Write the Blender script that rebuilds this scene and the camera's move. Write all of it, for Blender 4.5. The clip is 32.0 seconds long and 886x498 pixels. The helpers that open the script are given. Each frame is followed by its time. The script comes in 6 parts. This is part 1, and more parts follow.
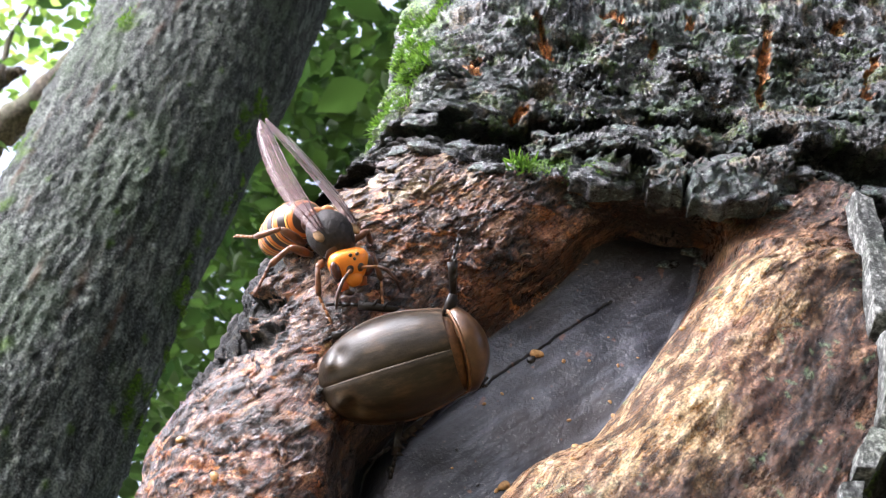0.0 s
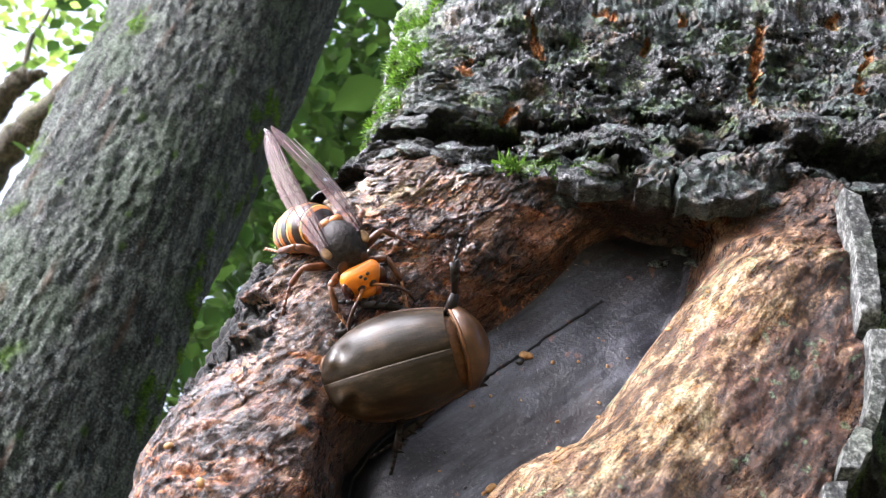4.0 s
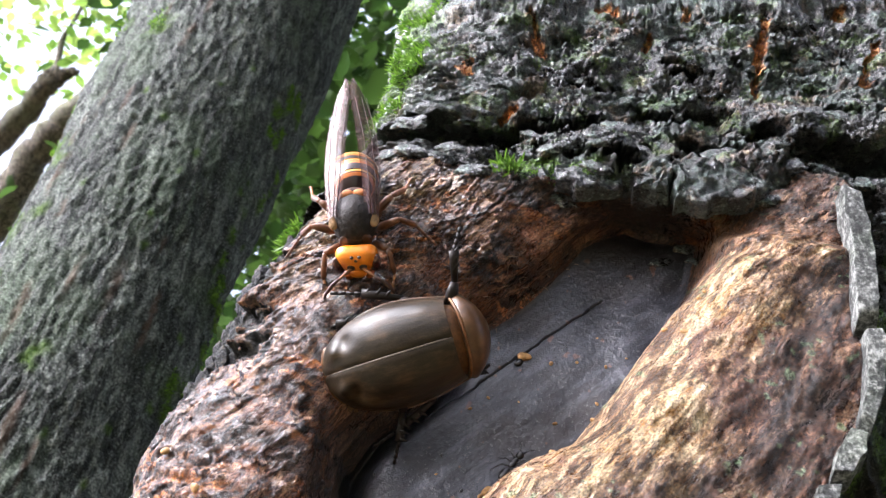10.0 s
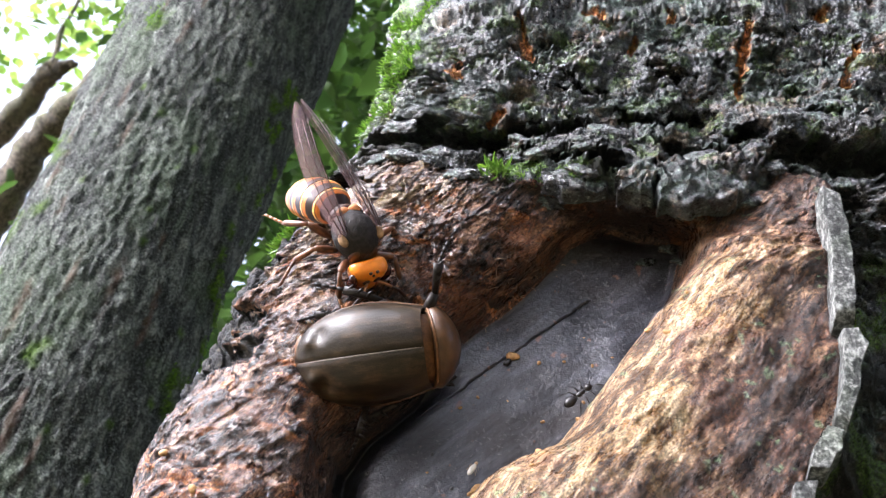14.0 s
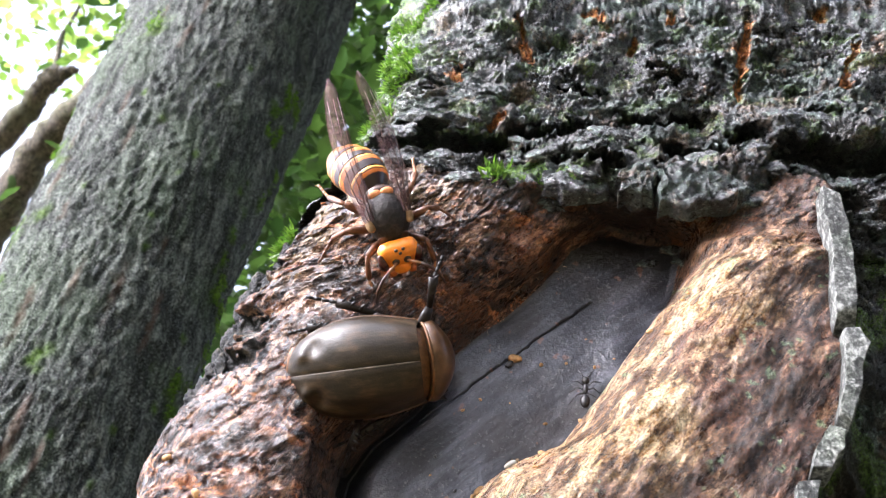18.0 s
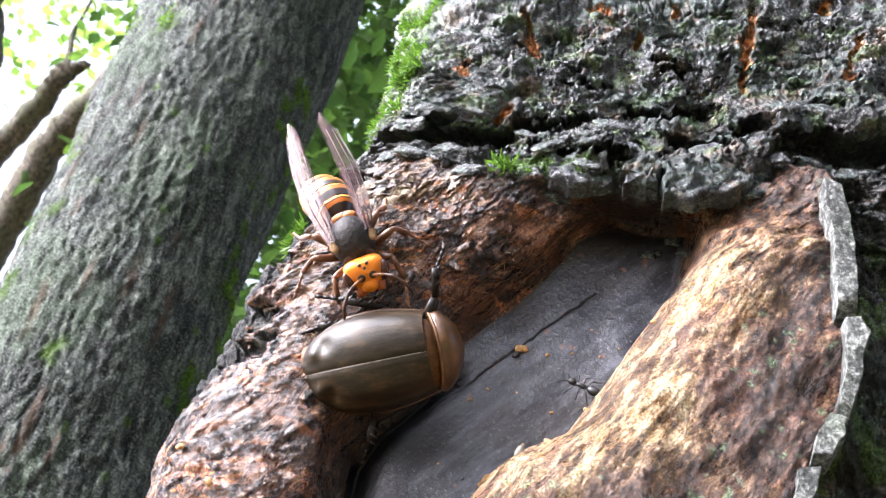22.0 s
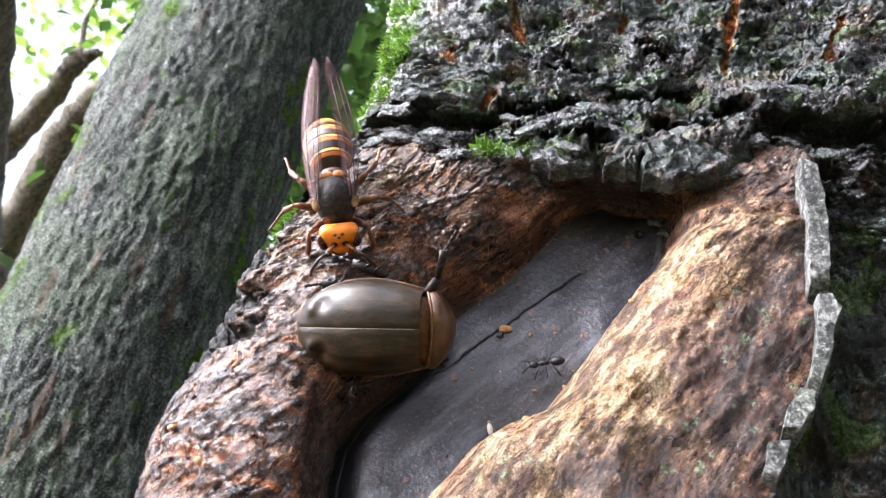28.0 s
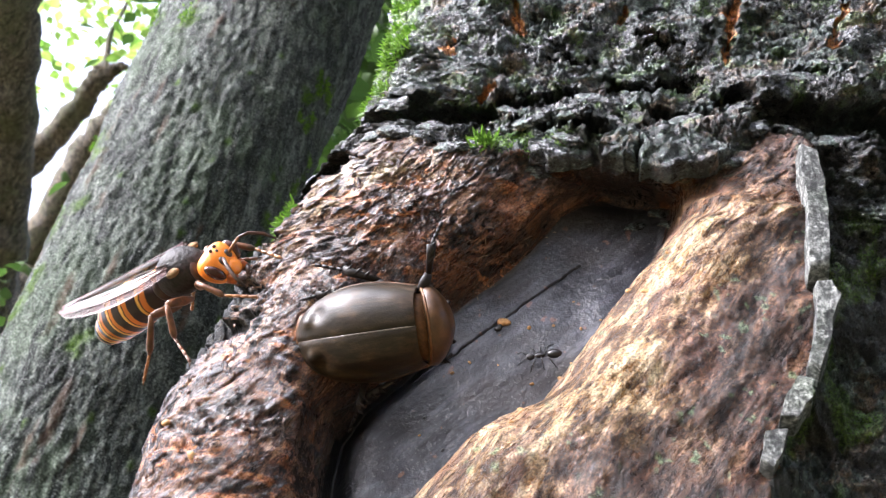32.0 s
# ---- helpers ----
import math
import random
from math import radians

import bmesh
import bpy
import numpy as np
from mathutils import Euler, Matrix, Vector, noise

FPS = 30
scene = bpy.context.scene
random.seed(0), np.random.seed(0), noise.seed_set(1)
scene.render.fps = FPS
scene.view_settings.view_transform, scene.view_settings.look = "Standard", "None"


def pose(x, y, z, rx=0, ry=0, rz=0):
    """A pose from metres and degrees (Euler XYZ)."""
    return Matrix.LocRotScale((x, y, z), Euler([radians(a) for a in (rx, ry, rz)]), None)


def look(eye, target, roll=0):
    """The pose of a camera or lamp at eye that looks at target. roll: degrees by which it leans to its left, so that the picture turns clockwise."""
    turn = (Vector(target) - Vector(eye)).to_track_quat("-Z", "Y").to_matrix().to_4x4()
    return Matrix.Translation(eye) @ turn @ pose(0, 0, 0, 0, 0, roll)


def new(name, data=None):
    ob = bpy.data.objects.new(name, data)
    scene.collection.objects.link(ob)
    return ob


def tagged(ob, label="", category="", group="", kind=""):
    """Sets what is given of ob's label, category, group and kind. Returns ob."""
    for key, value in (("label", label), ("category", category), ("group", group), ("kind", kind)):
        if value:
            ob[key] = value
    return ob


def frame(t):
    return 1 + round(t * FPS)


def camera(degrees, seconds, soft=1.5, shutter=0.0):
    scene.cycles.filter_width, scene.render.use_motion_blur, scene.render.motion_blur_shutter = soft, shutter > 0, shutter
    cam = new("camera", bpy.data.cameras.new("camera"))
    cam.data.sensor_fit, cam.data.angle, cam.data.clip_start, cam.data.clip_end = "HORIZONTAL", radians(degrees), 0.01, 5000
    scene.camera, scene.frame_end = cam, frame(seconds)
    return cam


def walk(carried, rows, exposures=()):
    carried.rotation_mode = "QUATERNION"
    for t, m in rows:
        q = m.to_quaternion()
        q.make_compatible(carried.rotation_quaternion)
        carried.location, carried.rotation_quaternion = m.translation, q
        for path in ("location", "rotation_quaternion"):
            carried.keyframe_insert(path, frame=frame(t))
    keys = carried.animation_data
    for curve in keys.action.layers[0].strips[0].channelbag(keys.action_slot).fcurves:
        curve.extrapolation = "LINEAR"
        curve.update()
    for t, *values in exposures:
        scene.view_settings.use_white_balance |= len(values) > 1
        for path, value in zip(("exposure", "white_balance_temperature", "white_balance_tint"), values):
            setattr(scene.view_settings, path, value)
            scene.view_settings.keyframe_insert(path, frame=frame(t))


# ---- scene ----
cam = camera(42, 32.0, soft=1.2, shutter=0.5)
walk(cam, [
    (0.0, pose(-0.0330, -0.2208, 1.1036, 133.78, -2.87, -0.00)),
    (0.5, pose(-0.0321, -0.2217, 1.1037, 133.69, -2.89, 0.11)),
    (1.0, pose(-0.0313, -0.2229, 1.1040, 133.57, -2.82, 0.30)),
    (1.5, pose(-0.0299, -0.2222, 1.1038, 133.70, -2.93, 0.42)),
    (2.0, pose(-0.0279, -0.2202, 1.1039, 133.97, -3.19, 0.55)),
    (2.5, pose(-0.0262, -0.2191, 1.1037, 134.14, -3.38, 0.71)),
    (3.0, pose(-0.0259, -0.2206, 1.1038, 133.94, -3.30, 0.86)),
    (3.5, pose(-0.0253, -0.2221, 1.1045, 133.66, -3.16, 1.12)),
    (5.5, pose(-0.0200, -0.2210, 1.1066, 133.30, -3.48, 2.15)),
    (6.0, pose(-0.0187, -0.2204, 1.1069, 133.32, -3.59, 2.38)),
    (6.5, pose(-0.0181, -0.2207, 1.1075, 133.23, -3.58, 2.53)),
    (7.0, pose(-0.0180, -0.2206, 1.1075, 133.24, -3.61, 2.54)),
    (7.5, pose(-0.0179, -0.2210, 1.1077, 133.17, -3.58, 2.60)),
    (8.0, pose(-0.0174, -0.2217, 1.1082, 133.01, -3.56, 2.74)),
    (8.5, pose(-0.0169, -0.2222, 1.1082, 132.95, -3.56, 2.88)),
    (9.0, pose(-0.0163, -0.2226, 1.1087, 132.86, -3.61, 3.03)),
    (9.5, pose(-0.0162, -0.2241, 1.1090, 132.68, -3.56, 3.13)),
    (10.0, pose(-0.0152, -0.2230, 1.1083, 132.91, -3.76, 3.12)),
    (10.5, pose(-0.0138, -0.2222, 1.1074, 133.14, -3.93, 3.17)),
    (11.0, pose(-0.0133, -0.2240, 1.1077, 132.87, -3.82, 3.26)),
    (11.5, pose(-0.0131, -0.2261, 1.1078, 132.58, -3.68, 3.30)),
    (12.0, pose(-0.0130, -0.2279, 1.1074, 132.42, -3.51, 3.35)),
    (12.5, pose(-0.0124, -0.2290, 1.1073, 132.30, -3.47, 3.44)),
    (13.0, pose(-0.0122, -0.2296, 1.1068, 132.30, -3.43, 3.46)),
    (13.5, pose(-0.0121, -0.2304, 1.1067, 132.25, -3.37, 3.49)),
    (14.0, pose(-0.0118, -0.2304, 1.1068, 132.26, -3.38, 3.54)),
    (14.5, pose(-0.0116, -0.2307, 1.1066, 132.32, -3.38, 3.58)),
    (16.5, pose(-0.0118, -0.2314, 1.1069, 132.41, -3.21, 3.71)),
    (17.0, pose(-0.0117, -0.2311, 1.1066, 132.42, -3.21, 3.74)),
    (17.5, pose(-0.0115, -0.2306, 1.1068, 132.40, -3.18, 3.86)),
    (18.0, pose(-0.0116, -0.2307, 1.1065, 132.38, -3.11, 3.92)),
    (18.5, pose(-0.0111, -0.2299, 1.1066, 132.41, -3.12, 4.06)),
    (19.0, pose(-0.0106, -0.2294, 1.1067, 132.43, -3.13, 4.17)),
    (19.5, pose(-0.0102, -0.2288, 1.1067, 132.48, -3.16, 4.26)),
    (20.0, pose(-0.0102, -0.2287, 1.1066, 132.50, -3.18, 4.26)),
    (20.5, pose(-0.0099, -0.2290, 1.1060, 132.45, -3.23, 4.27)),
    (21.0, pose(-0.0099, -0.2304, 1.1051, 132.34, -3.29, 4.34)),
    (21.5, pose(-0.0098, -0.2320, 1.1045, 132.15, -3.33, 4.47)),
    (22.0, pose(-0.0101, -0.2339, 1.1034, 131.99, -3.33, 4.51)),
    (22.5, pose(-0.0102, -0.2350, 1.1027, 131.87, -3.30, 4.50)),
    (23.0, pose(-0.0097, -0.2364, 1.1025, 131.62, -3.23, 4.55)),
    (23.5, pose(-0.0095, -0.2373, 1.1018, 131.51, -3.20, 4.54)),
    (24.0, pose(-0.0092, -0.2373, 1.1012, 131.47, -3.21, 4.52)),
    (24.5, pose(-0.0087, -0.2371, 1.1010, 131.44, -3.24, 4.56)),
    (25.0, pose(-0.0075, -0.2377, 1.1021, 131.15, -3.18, 4.90)),
    (25.5, pose(-0.0063, -0.2378, 1.1027, 130.98, -3.21, 5.19)),
    (27.5, pose(-0.0034, -0.2382, 1.1004, 130.98, -3.21, 5.33)),
    (28.0, pose(-0.0013, -0.2377, 1.0998, 131.08, -3.35, 5.58)),
    (28.5, pose(0.0015, -0.2365, 1.0996, 131.21, -3.56, 6.02)),
    (29.0, pose(0.0018, -0.2371, 1.1006, 130.96, -3.58, 6.00)),
    (29.5, pose(0.0021, -0.2362, 1.1002, 131.08, -3.61, 6.00)),
    (30.0, pose(0.0034, -0.2351, 1.1001, 131.19, -3.70, 6.24)),
    (30.5, pose(0.0048, -0.2335, 1.0994, 131.42, -3.80, 6.55)),
    (31.0, pose(0.0052, -0.2328, 1.0987, 131.53, -3.81, 6.66)),
    (31.5, pose(0.0056, -0.2329, 1.0993, 131.35, -3.80, 6.82)),
    (32.0, pose(0.0059, -0.2317, 1.0989, 131.50, -3.79, 6.96)),
], exposures=[(0, 2.27, 5760, 16), (12, 2.29, 5760, 16), (17, 2.39, 5760, 16), (19.5, 2.63, 5760, 16), (22, 2.68, 5760, 16), (24, 2.49, 5760, 16), (32, 2.43, 5760, 16)])
cam.data.dof.use_dof, cam.data.dof.focus_distance, cam.data.dof.aperture_fstop = True, 0.275, 65.0

# ---- world and sun ----
world = bpy.data.worlds.new("sky")
scene.world = world
world.use_nodes = True
wt = world.node_tree
sky = wt.nodes.new("ShaderNodeTexSky")
sky.sky_type, sky.sun_disc = "NISHITA", False
sky.sun_elevation, sky.sun_rotation = radians(40), radians(-122)
sky.air_density, sky.dust_density, sky.ozone_density = 1.0, 10.0, 1.0
wt.nodes["Background"].inputs["Strength"].default_value = 0.15
haze = wt.nodes.new("ShaderNodeHueSaturation")
haze.inputs["Saturation"].default_value, haze.inputs["Value"].default_value = 0.5, 1.15
wt.links.new(sky.outputs["Color"], haze.inputs["Color"])
wt.links.new(haze.outputs["Color"], wt.nodes["Background"].inputs["Color"])
sun = new("sun", bpy.data.lights.new("sun", "SUN"))
sun.data.energy, sun.data.angle, sun.data.color = 1.05, radians(16), (1.0, 0.98, 0.95)
sun.matrix_world = look((-1.0, -0.62, 2.29), (0, 0, 1.3))


# ---- node helpers ----
def material(name, rough=0.6, spec=0.5, metal=0.0):
    m = bpy.data.materials.new(name)
    m.use_nodes = True
    b = m.node_tree.nodes["Principled BSDF"]
    b.inputs["Roughness"].default_value = rough
    b.inputs["Metallic"].default_value = metal
    b.inputs["Specular IOR Level"].default_value = spec
    return m, m.node_tree, b


def coords(nt, scale=(1, 1, 1)):
    tc, mp = nt.nodes.new("ShaderNodeTexCoord"), nt.nodes.new("ShaderNodeMapping")
    mp.inputs["Scale"].default_value = scale
    nt.links.new(tc.outputs["Object"], mp.inputs["Vector"])
    return mp.outputs["Vector"]


def noise_tex(nt, scale, detail=4, rough=0.6, vec=None, distort=0.0):
    n = nt.nodes.new("ShaderNodeTexNoise")
    n.inputs["Scale"].default_value, n.inputs["Detail"].default_value = scale, detail
    n.inputs["Roughness"].default_value, n.inputs["Distortion"].default_value = rough, distort
    nt.links.new(vec if vec is not None else coords(nt), n.inputs["Vector"])
    # widen the range that many octaves narrow
    k = detail + 1
    wide = 0.9 * (1 - rough ** k) / (1 - rough) / math.sqrt((1 - rough ** (2 * k)) / (1 - rough * rough))
    s = nt.nodes.new("ShaderNodeMath")
    s.operation = "MULTIPLY_ADD"
    nt.links.new(n.outputs["Fac"], s.inputs[0])
    s.inputs[1].default_value, s.inputs[2].default_value = wide, 0.5 - 0.5 * wide
    return s.outputs[0]


def ramp(nt, fac, stops):
    r = nt.nodes.new("ShaderNodeValToRGB")
    el = r.color_ramp.elements
    while len(el) < len(stops):
        el.new(0.5)
    for e, (p, c) in zip(el, stops):
        e.position, e.color = p, (c if len(c) == 4 else (*c, 1)) if hasattr(c, "__len__") else (c, c, c, 1)
    nt.links.new(fac, r.inputs["Fac"])
    return r.outputs["Color"]


def mix(nt, fac, a, b):
    m = nt.nodes.new("ShaderNodeMix")
    m.data_type = "RGBA"
    for sock, v in ((m.inputs[0], fac), (m.inputs[6], a), (m.inputs[7], b)):
        if isinstance(v, bpy.types.NodeSocket):
            nt.links.new(v, sock)
        else:
            sock.default_value = v if isinstance(v, float) else (*v, 1)
    return m.outputs[2]


def attr(nt, name):
    a = nt.nodes.new("ShaderNodeAttribute")
    a.attribute_name = name
    return a.outputs["Fac"]


def bump(nt, b, height, strength=0.5, dist=0.001):
    n = nt.nodes.new("ShaderNodeBump")
    n.inputs["Strength"].default_value, n.inputs["Distance"].default_value = strength, dist
    nt.links.new(height, n.inputs["Height"])
    nt.links.new(n.outputs["Normal"], b.inputs["Normal"])


def bumps(nt, b, layers):
    """Relief in several layers, each (height, distance), laid one over the other."""
    last = None
    for height, dist in layers:
        n = nt.nodes.new("ShaderNodeBump")
        n.inputs["Strength"].default_value, n.inputs["Distance"].default_value = 1.0, dist
        nt.links.new(height, n.inputs["Height"])
        if last is not None:
            nt.links.new(last, n.inputs["Normal"])
        last = n.outputs["Normal"]
    nt.links.new(last, b.inputs["Normal"])
    nt.links.new(last, b.inputs["Coat Normal"])


def speckle(nt, c, fac, low, high):
    """Multiply a colour by a fine light and dark speckle."""
    m = nt.nodes.new("ShaderNodeMix")
    m.data_type, m.blend_type = "RGBA", "MULTIPLY"
    m.inputs[0].default_value = 1.0
    nt.links.new(c, m.inputs[6])
    nt.links.new(ramp(nt, fac, [(0.36, low), (0.64, high)]), m.inputs[7])
    return m.outputs[2]


def colour(nt, b, out):
    nt.links.new(out, b.inputs["Base Color"])


def plain(name, c, rough=0.5, spec=0.5, vary=0.25, scale=300, bumps=0.0, coat=0.0):
    m, nt, b = material(name, rough, spec)
    n = noise_tex(nt, scale, 4)
    lo, hi = [v * (1 - vary) for v in c], [min(1, v * (1 + vary)) for v in c]
    colour(nt, b, ramp(nt, n, [(0.3, lo), (0.7, hi)]))
    b.inputs["Coat Weight"].default_value = coat
    b.inputs["Coat Roughness"].default_value = 0.15
    if bumps:
        bump(nt, b, n, 0.6, bumps)
    return m


# ---- materials ----
def bark_material():
    m, nt, b = material("bark", 0.45, 0.4)
    b.inputs["Coat Roughness"].default_value = 0.09
    v = coords(nt)
    big, mid, fine = noise_tex(nt, 34, 5, 0.65, v), noise_tex(nt, 210, 8, 0.72, v), noise_tex(nt, 1500, 4, 0.75, v)
    grit = noise_tex(nt, 700, 6, 0.78, v)
    c = ramp(nt, mid, [(0.30, (0.004, 0.004, 0.005)), (0.45, (0.013, 0.013, 0.016)), (0.58, (0.031, 0.032, 0.035)), (0.75, (0.086, 0.088, 0.090))])
    film = mix(nt, 0.5, ramp(nt, big, [(0.42, 0.0), (0.60, 1.0)]), ramp(nt, mid, [(0.42, 0.0), (0.60, 1.0)]))
    c = mix(nt, ramp(nt, film, [(0.35, 0.0), (0.90, 0.75)]), c, ramp(nt, grit, [(0.32, (0.008, 0.015, 0.013)), (0.50, (0.036, 0.057, 0.050)), (0.68, (0.135, 0.185, 0.160))]))
    brown = noise_tex(nt, 75, 6, 0.7, v, 0.4)
    c = mix(nt, ramp(nt, brown, [(0.58, 0.0), (0.70, 0.65)]), c, ramp(nt, grit, [(0.35, (0.045, 0.024, 0.013)), (0.65, (0.19, 0.12, 0.070))]))
    c = mix(nt, ramp(nt, grit, [(0.66, 0.0), (0.76, 0.6)]), c, (0.27, 0.28, 0.25))
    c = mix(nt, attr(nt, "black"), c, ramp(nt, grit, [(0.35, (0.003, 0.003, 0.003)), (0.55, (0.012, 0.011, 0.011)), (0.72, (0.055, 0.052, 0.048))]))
    c = mix(nt, attr(nt, "fresh"), c, ramp(nt, grit, [(0.35, (0.15, 0.042, 0.010)), (0.5, (0.46, 0.16, 0.040)), (0.65, (0.70, 0.35, 0.13))]))
    c = mix(nt, attr(nt, "moss"), c, ramp(nt, fine, [(0.3, (0.02, 0.055, 0.004)), (0.7, (0.12, 0.23, 0.015))]))
    colour(nt, b, speckle(nt, c, fine, 0.5, 1.6))
    nt.links.new(ramp(nt, mix(nt, 0.5, big, grit), [(0.42, 0.24), (0.58, 0.6)]), b.inputs["Roughness"])
    nt.links.new(ramp(nt, mix(nt, 0.4, big, mid), [(0.40, 0.7), (0.58, 0.12)]), b.inputs["Coat Weight"])
    bumps(nt, b, [(mid, 0.0005), (grit, 0.0004), (fine, 0.00018)])
    return m


def slanted(nt, degrees, length):
    """Coordinates drawn out along a line that leans from upright towards +x."""
    tc, mp = nt.nodes.new("ShaderNodeTexCoord"), nt.nodes.new("ShaderNodeMapping")
    mp.vector_type = "TEXTURE"
    mp.inputs["Rotation"].default_value, mp.inputs["Scale"].default_value = (0, radians(degrees), 0), (1, 1, length)
    nt.links.new(tc.outputs["Object"], mp.inputs["Vector"])
    return mp.outputs["Vector"]


def callus_material():
    m, nt, b = material("callus_wood", 0.4, 0.22)
    b.inputs["Coat Roughness"].default_value = 0.06
    v, w = coords(nt), slanted(nt, 36, 3.2)
    big, mid, fine = noise_tex(nt, 38, 5, 0.6, v), noise_tex(nt, 300, 8, 0.74, w, 0.5), noise_tex(nt, 1700, 4, 0.75, v)
    grit, patch = noise_tex(nt, 760, 6, 0.78, w, 0.3), noise_tex(nt, 110, 8, 0.74, w, 0.6)
    dark = ramp(nt, mid, [(0.34, (0.008, 0.004, 0.003)), (0.46, (0.042, 0.016, 0.010)), (0.57, (0.130, 0.054, 0.029)), (0.70, (0.34, 0.185, 0.105))])
    tan = ramp(nt, mid, [(0.30, (0.028, 0.014, 0.006)), (0.44, (0.125, 0.064, 0.026)), (0.58, (0.32, 0.208, 0.102)), (0.75, (0.62, 0.50, 0.32))])
    c = mix(nt, attr(nt, "tan"), dark, tan)
    c = mix(nt, ramp(nt, patch, [(0.54, 0.0), (0.64, 0.42)]), c, ramp(nt, grit, [(0.35, (0.022, 0.012, 0.009)), (0.65, (0.14, 0.070, 0.040))]))
    gold = mix(nt, 0.5, ramp(nt, patch, [(0.34, 1.0), (0.46, 0.0)]), attr(nt, "tan"))
    c = mix(nt, ramp(nt, gold, [(0.55, 0.0), (0.95, 0.65)]), c, ramp(nt, grit, [(0.35, (0.34, 0.175, 0.060)), (0.65, (0.76, 0.58, 0.34))]))
    rosy = noise_tex(nt, 60, 4, 0.6, v)
    c = mix(nt, ramp(nt, rosy, [(0.58, 0.0), (0.70, 0.35)]), c, ramp(nt, grit, [(0.35, (0.075, 0.028, 0.022)), (0.65, (0.29, 0.135, 0.085))]))
    c = mix(nt, ramp(nt, grit, [(0.63, 0.0), (0.70, 0.6)]), c, (0.026, 0.015, 0.010))
    c = mix(nt, attr(nt, "fresh"), c, ramp(nt, grit, [(0.35, (0.20, 0.050, 0.014)), (0.65, (0.62, 0.25, 0.085))]))
    # dark patches, with shade painted along the groove and under the lip
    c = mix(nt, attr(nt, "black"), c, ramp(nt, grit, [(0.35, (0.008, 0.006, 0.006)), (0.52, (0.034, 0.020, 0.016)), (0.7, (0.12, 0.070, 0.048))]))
    c = mix(nt, attr(nt, "moss"), c, ramp(nt, fine, [(0.3, (0.06, 0.10, 0.05)), (0.7, (0.22, 0.31, 0.17))]))
    colour(nt, b, speckle(nt, c, fine, 0.55, 1.5))
    nt.links.new(ramp(nt, mix(nt, 0.5, big, grit), [(0.40, 0.22), (0.60, 0.55)]), b.inputs["Roughness"])
    wet = mix(nt, attr(nt, "dry"), ramp(nt, mix(nt, 0.5, big, mid), [(0.38, 0.25), (0.54, 1.0)]), ramp(nt, mix(nt, 0.5, big, mid), [(0.46, 0.0), (0.60, 0.45)]))
    nt.links.new(wet, b.inputs["Coat Weight"])
    bumps(nt, b, [(patch, 0.0007), (mid, 0.0008), (grit, 0.0004), (fine, 0.00008)])
    return m


def crust_material():
    m, nt, b = material("black_crust", 0.6, 0.15)
    v = coords(nt)
    mid, grit = noise_tex(nt, 240, 7, 0.72, v), noise_tex(nt, 1000, 5, 0.75, v)
    c = ramp(nt, mid, [(0.34, (0.002, 0.002, 0.002)), (0.50, (0.008, 0.0075, 0.007)), (0.64, (0.021, 0.020, 0.018)), (0.78, (0.07, 0.058, 0.044))])
    c = mix(nt, ramp(nt, grit, [(0.66, 0.0), (0.75, 0.6)]), c, (0.085, 0.085, 0.075))
    colour(nt, b, c)
    nt.links.new(ramp(nt, grit, [(0.40, 0.35), (0.60, 0.8)]), b.inputs["Roughness"])
    bumps(nt, b, [(mid, 0.0006), (grit, 0.0003)])
    return m


def dead_wood_material():
    m, nt, b = material("dead_wood", 0.4, 0.4)
    b.inputs["Coat Weight"].default_value, b.inputs["Coat Roughness"].default_value = 0.18, 0.16
    v = slanted(nt, 49, 5.0)
    grain, big, fine = noise_tex(nt, 260, 6, 0.65, v), noise_tex(nt, 40, 4), noise_tex(nt, 900, 3, 0.7)
    c = ramp(nt, grain, [(0.25, (0.010, 0.010, 0.014)), (0.52, (0.028, 0.028, 0.036)), (0.80, (0.076, 0.076, 0.092))])
    c = mix(nt, ramp(nt, big, [(0.5, 0.0), (0.75, 0.4)]), c, (0.046, 0.034, 0.028))
    c = mix(nt, ramp(nt, fine, [(0.66, 0.0), (0.76, 0.7)]), c, (0.11, 0.105, 0.105))
    c = mix(nt, attr(nt, "fresh"), c, (0.30, 0.12, 0.05))
    # painted shade of the groove and the hollow's top
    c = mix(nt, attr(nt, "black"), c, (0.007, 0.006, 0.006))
    colour(nt, b, c)
    nt.links.new(ramp(nt, big, [(0.35, 0.34), (0.65, 0.58)]), b.inputs["Roughness"])
    bumps(nt, b, [(grain, 0.00004), (fine, 0.00022)])
    return m


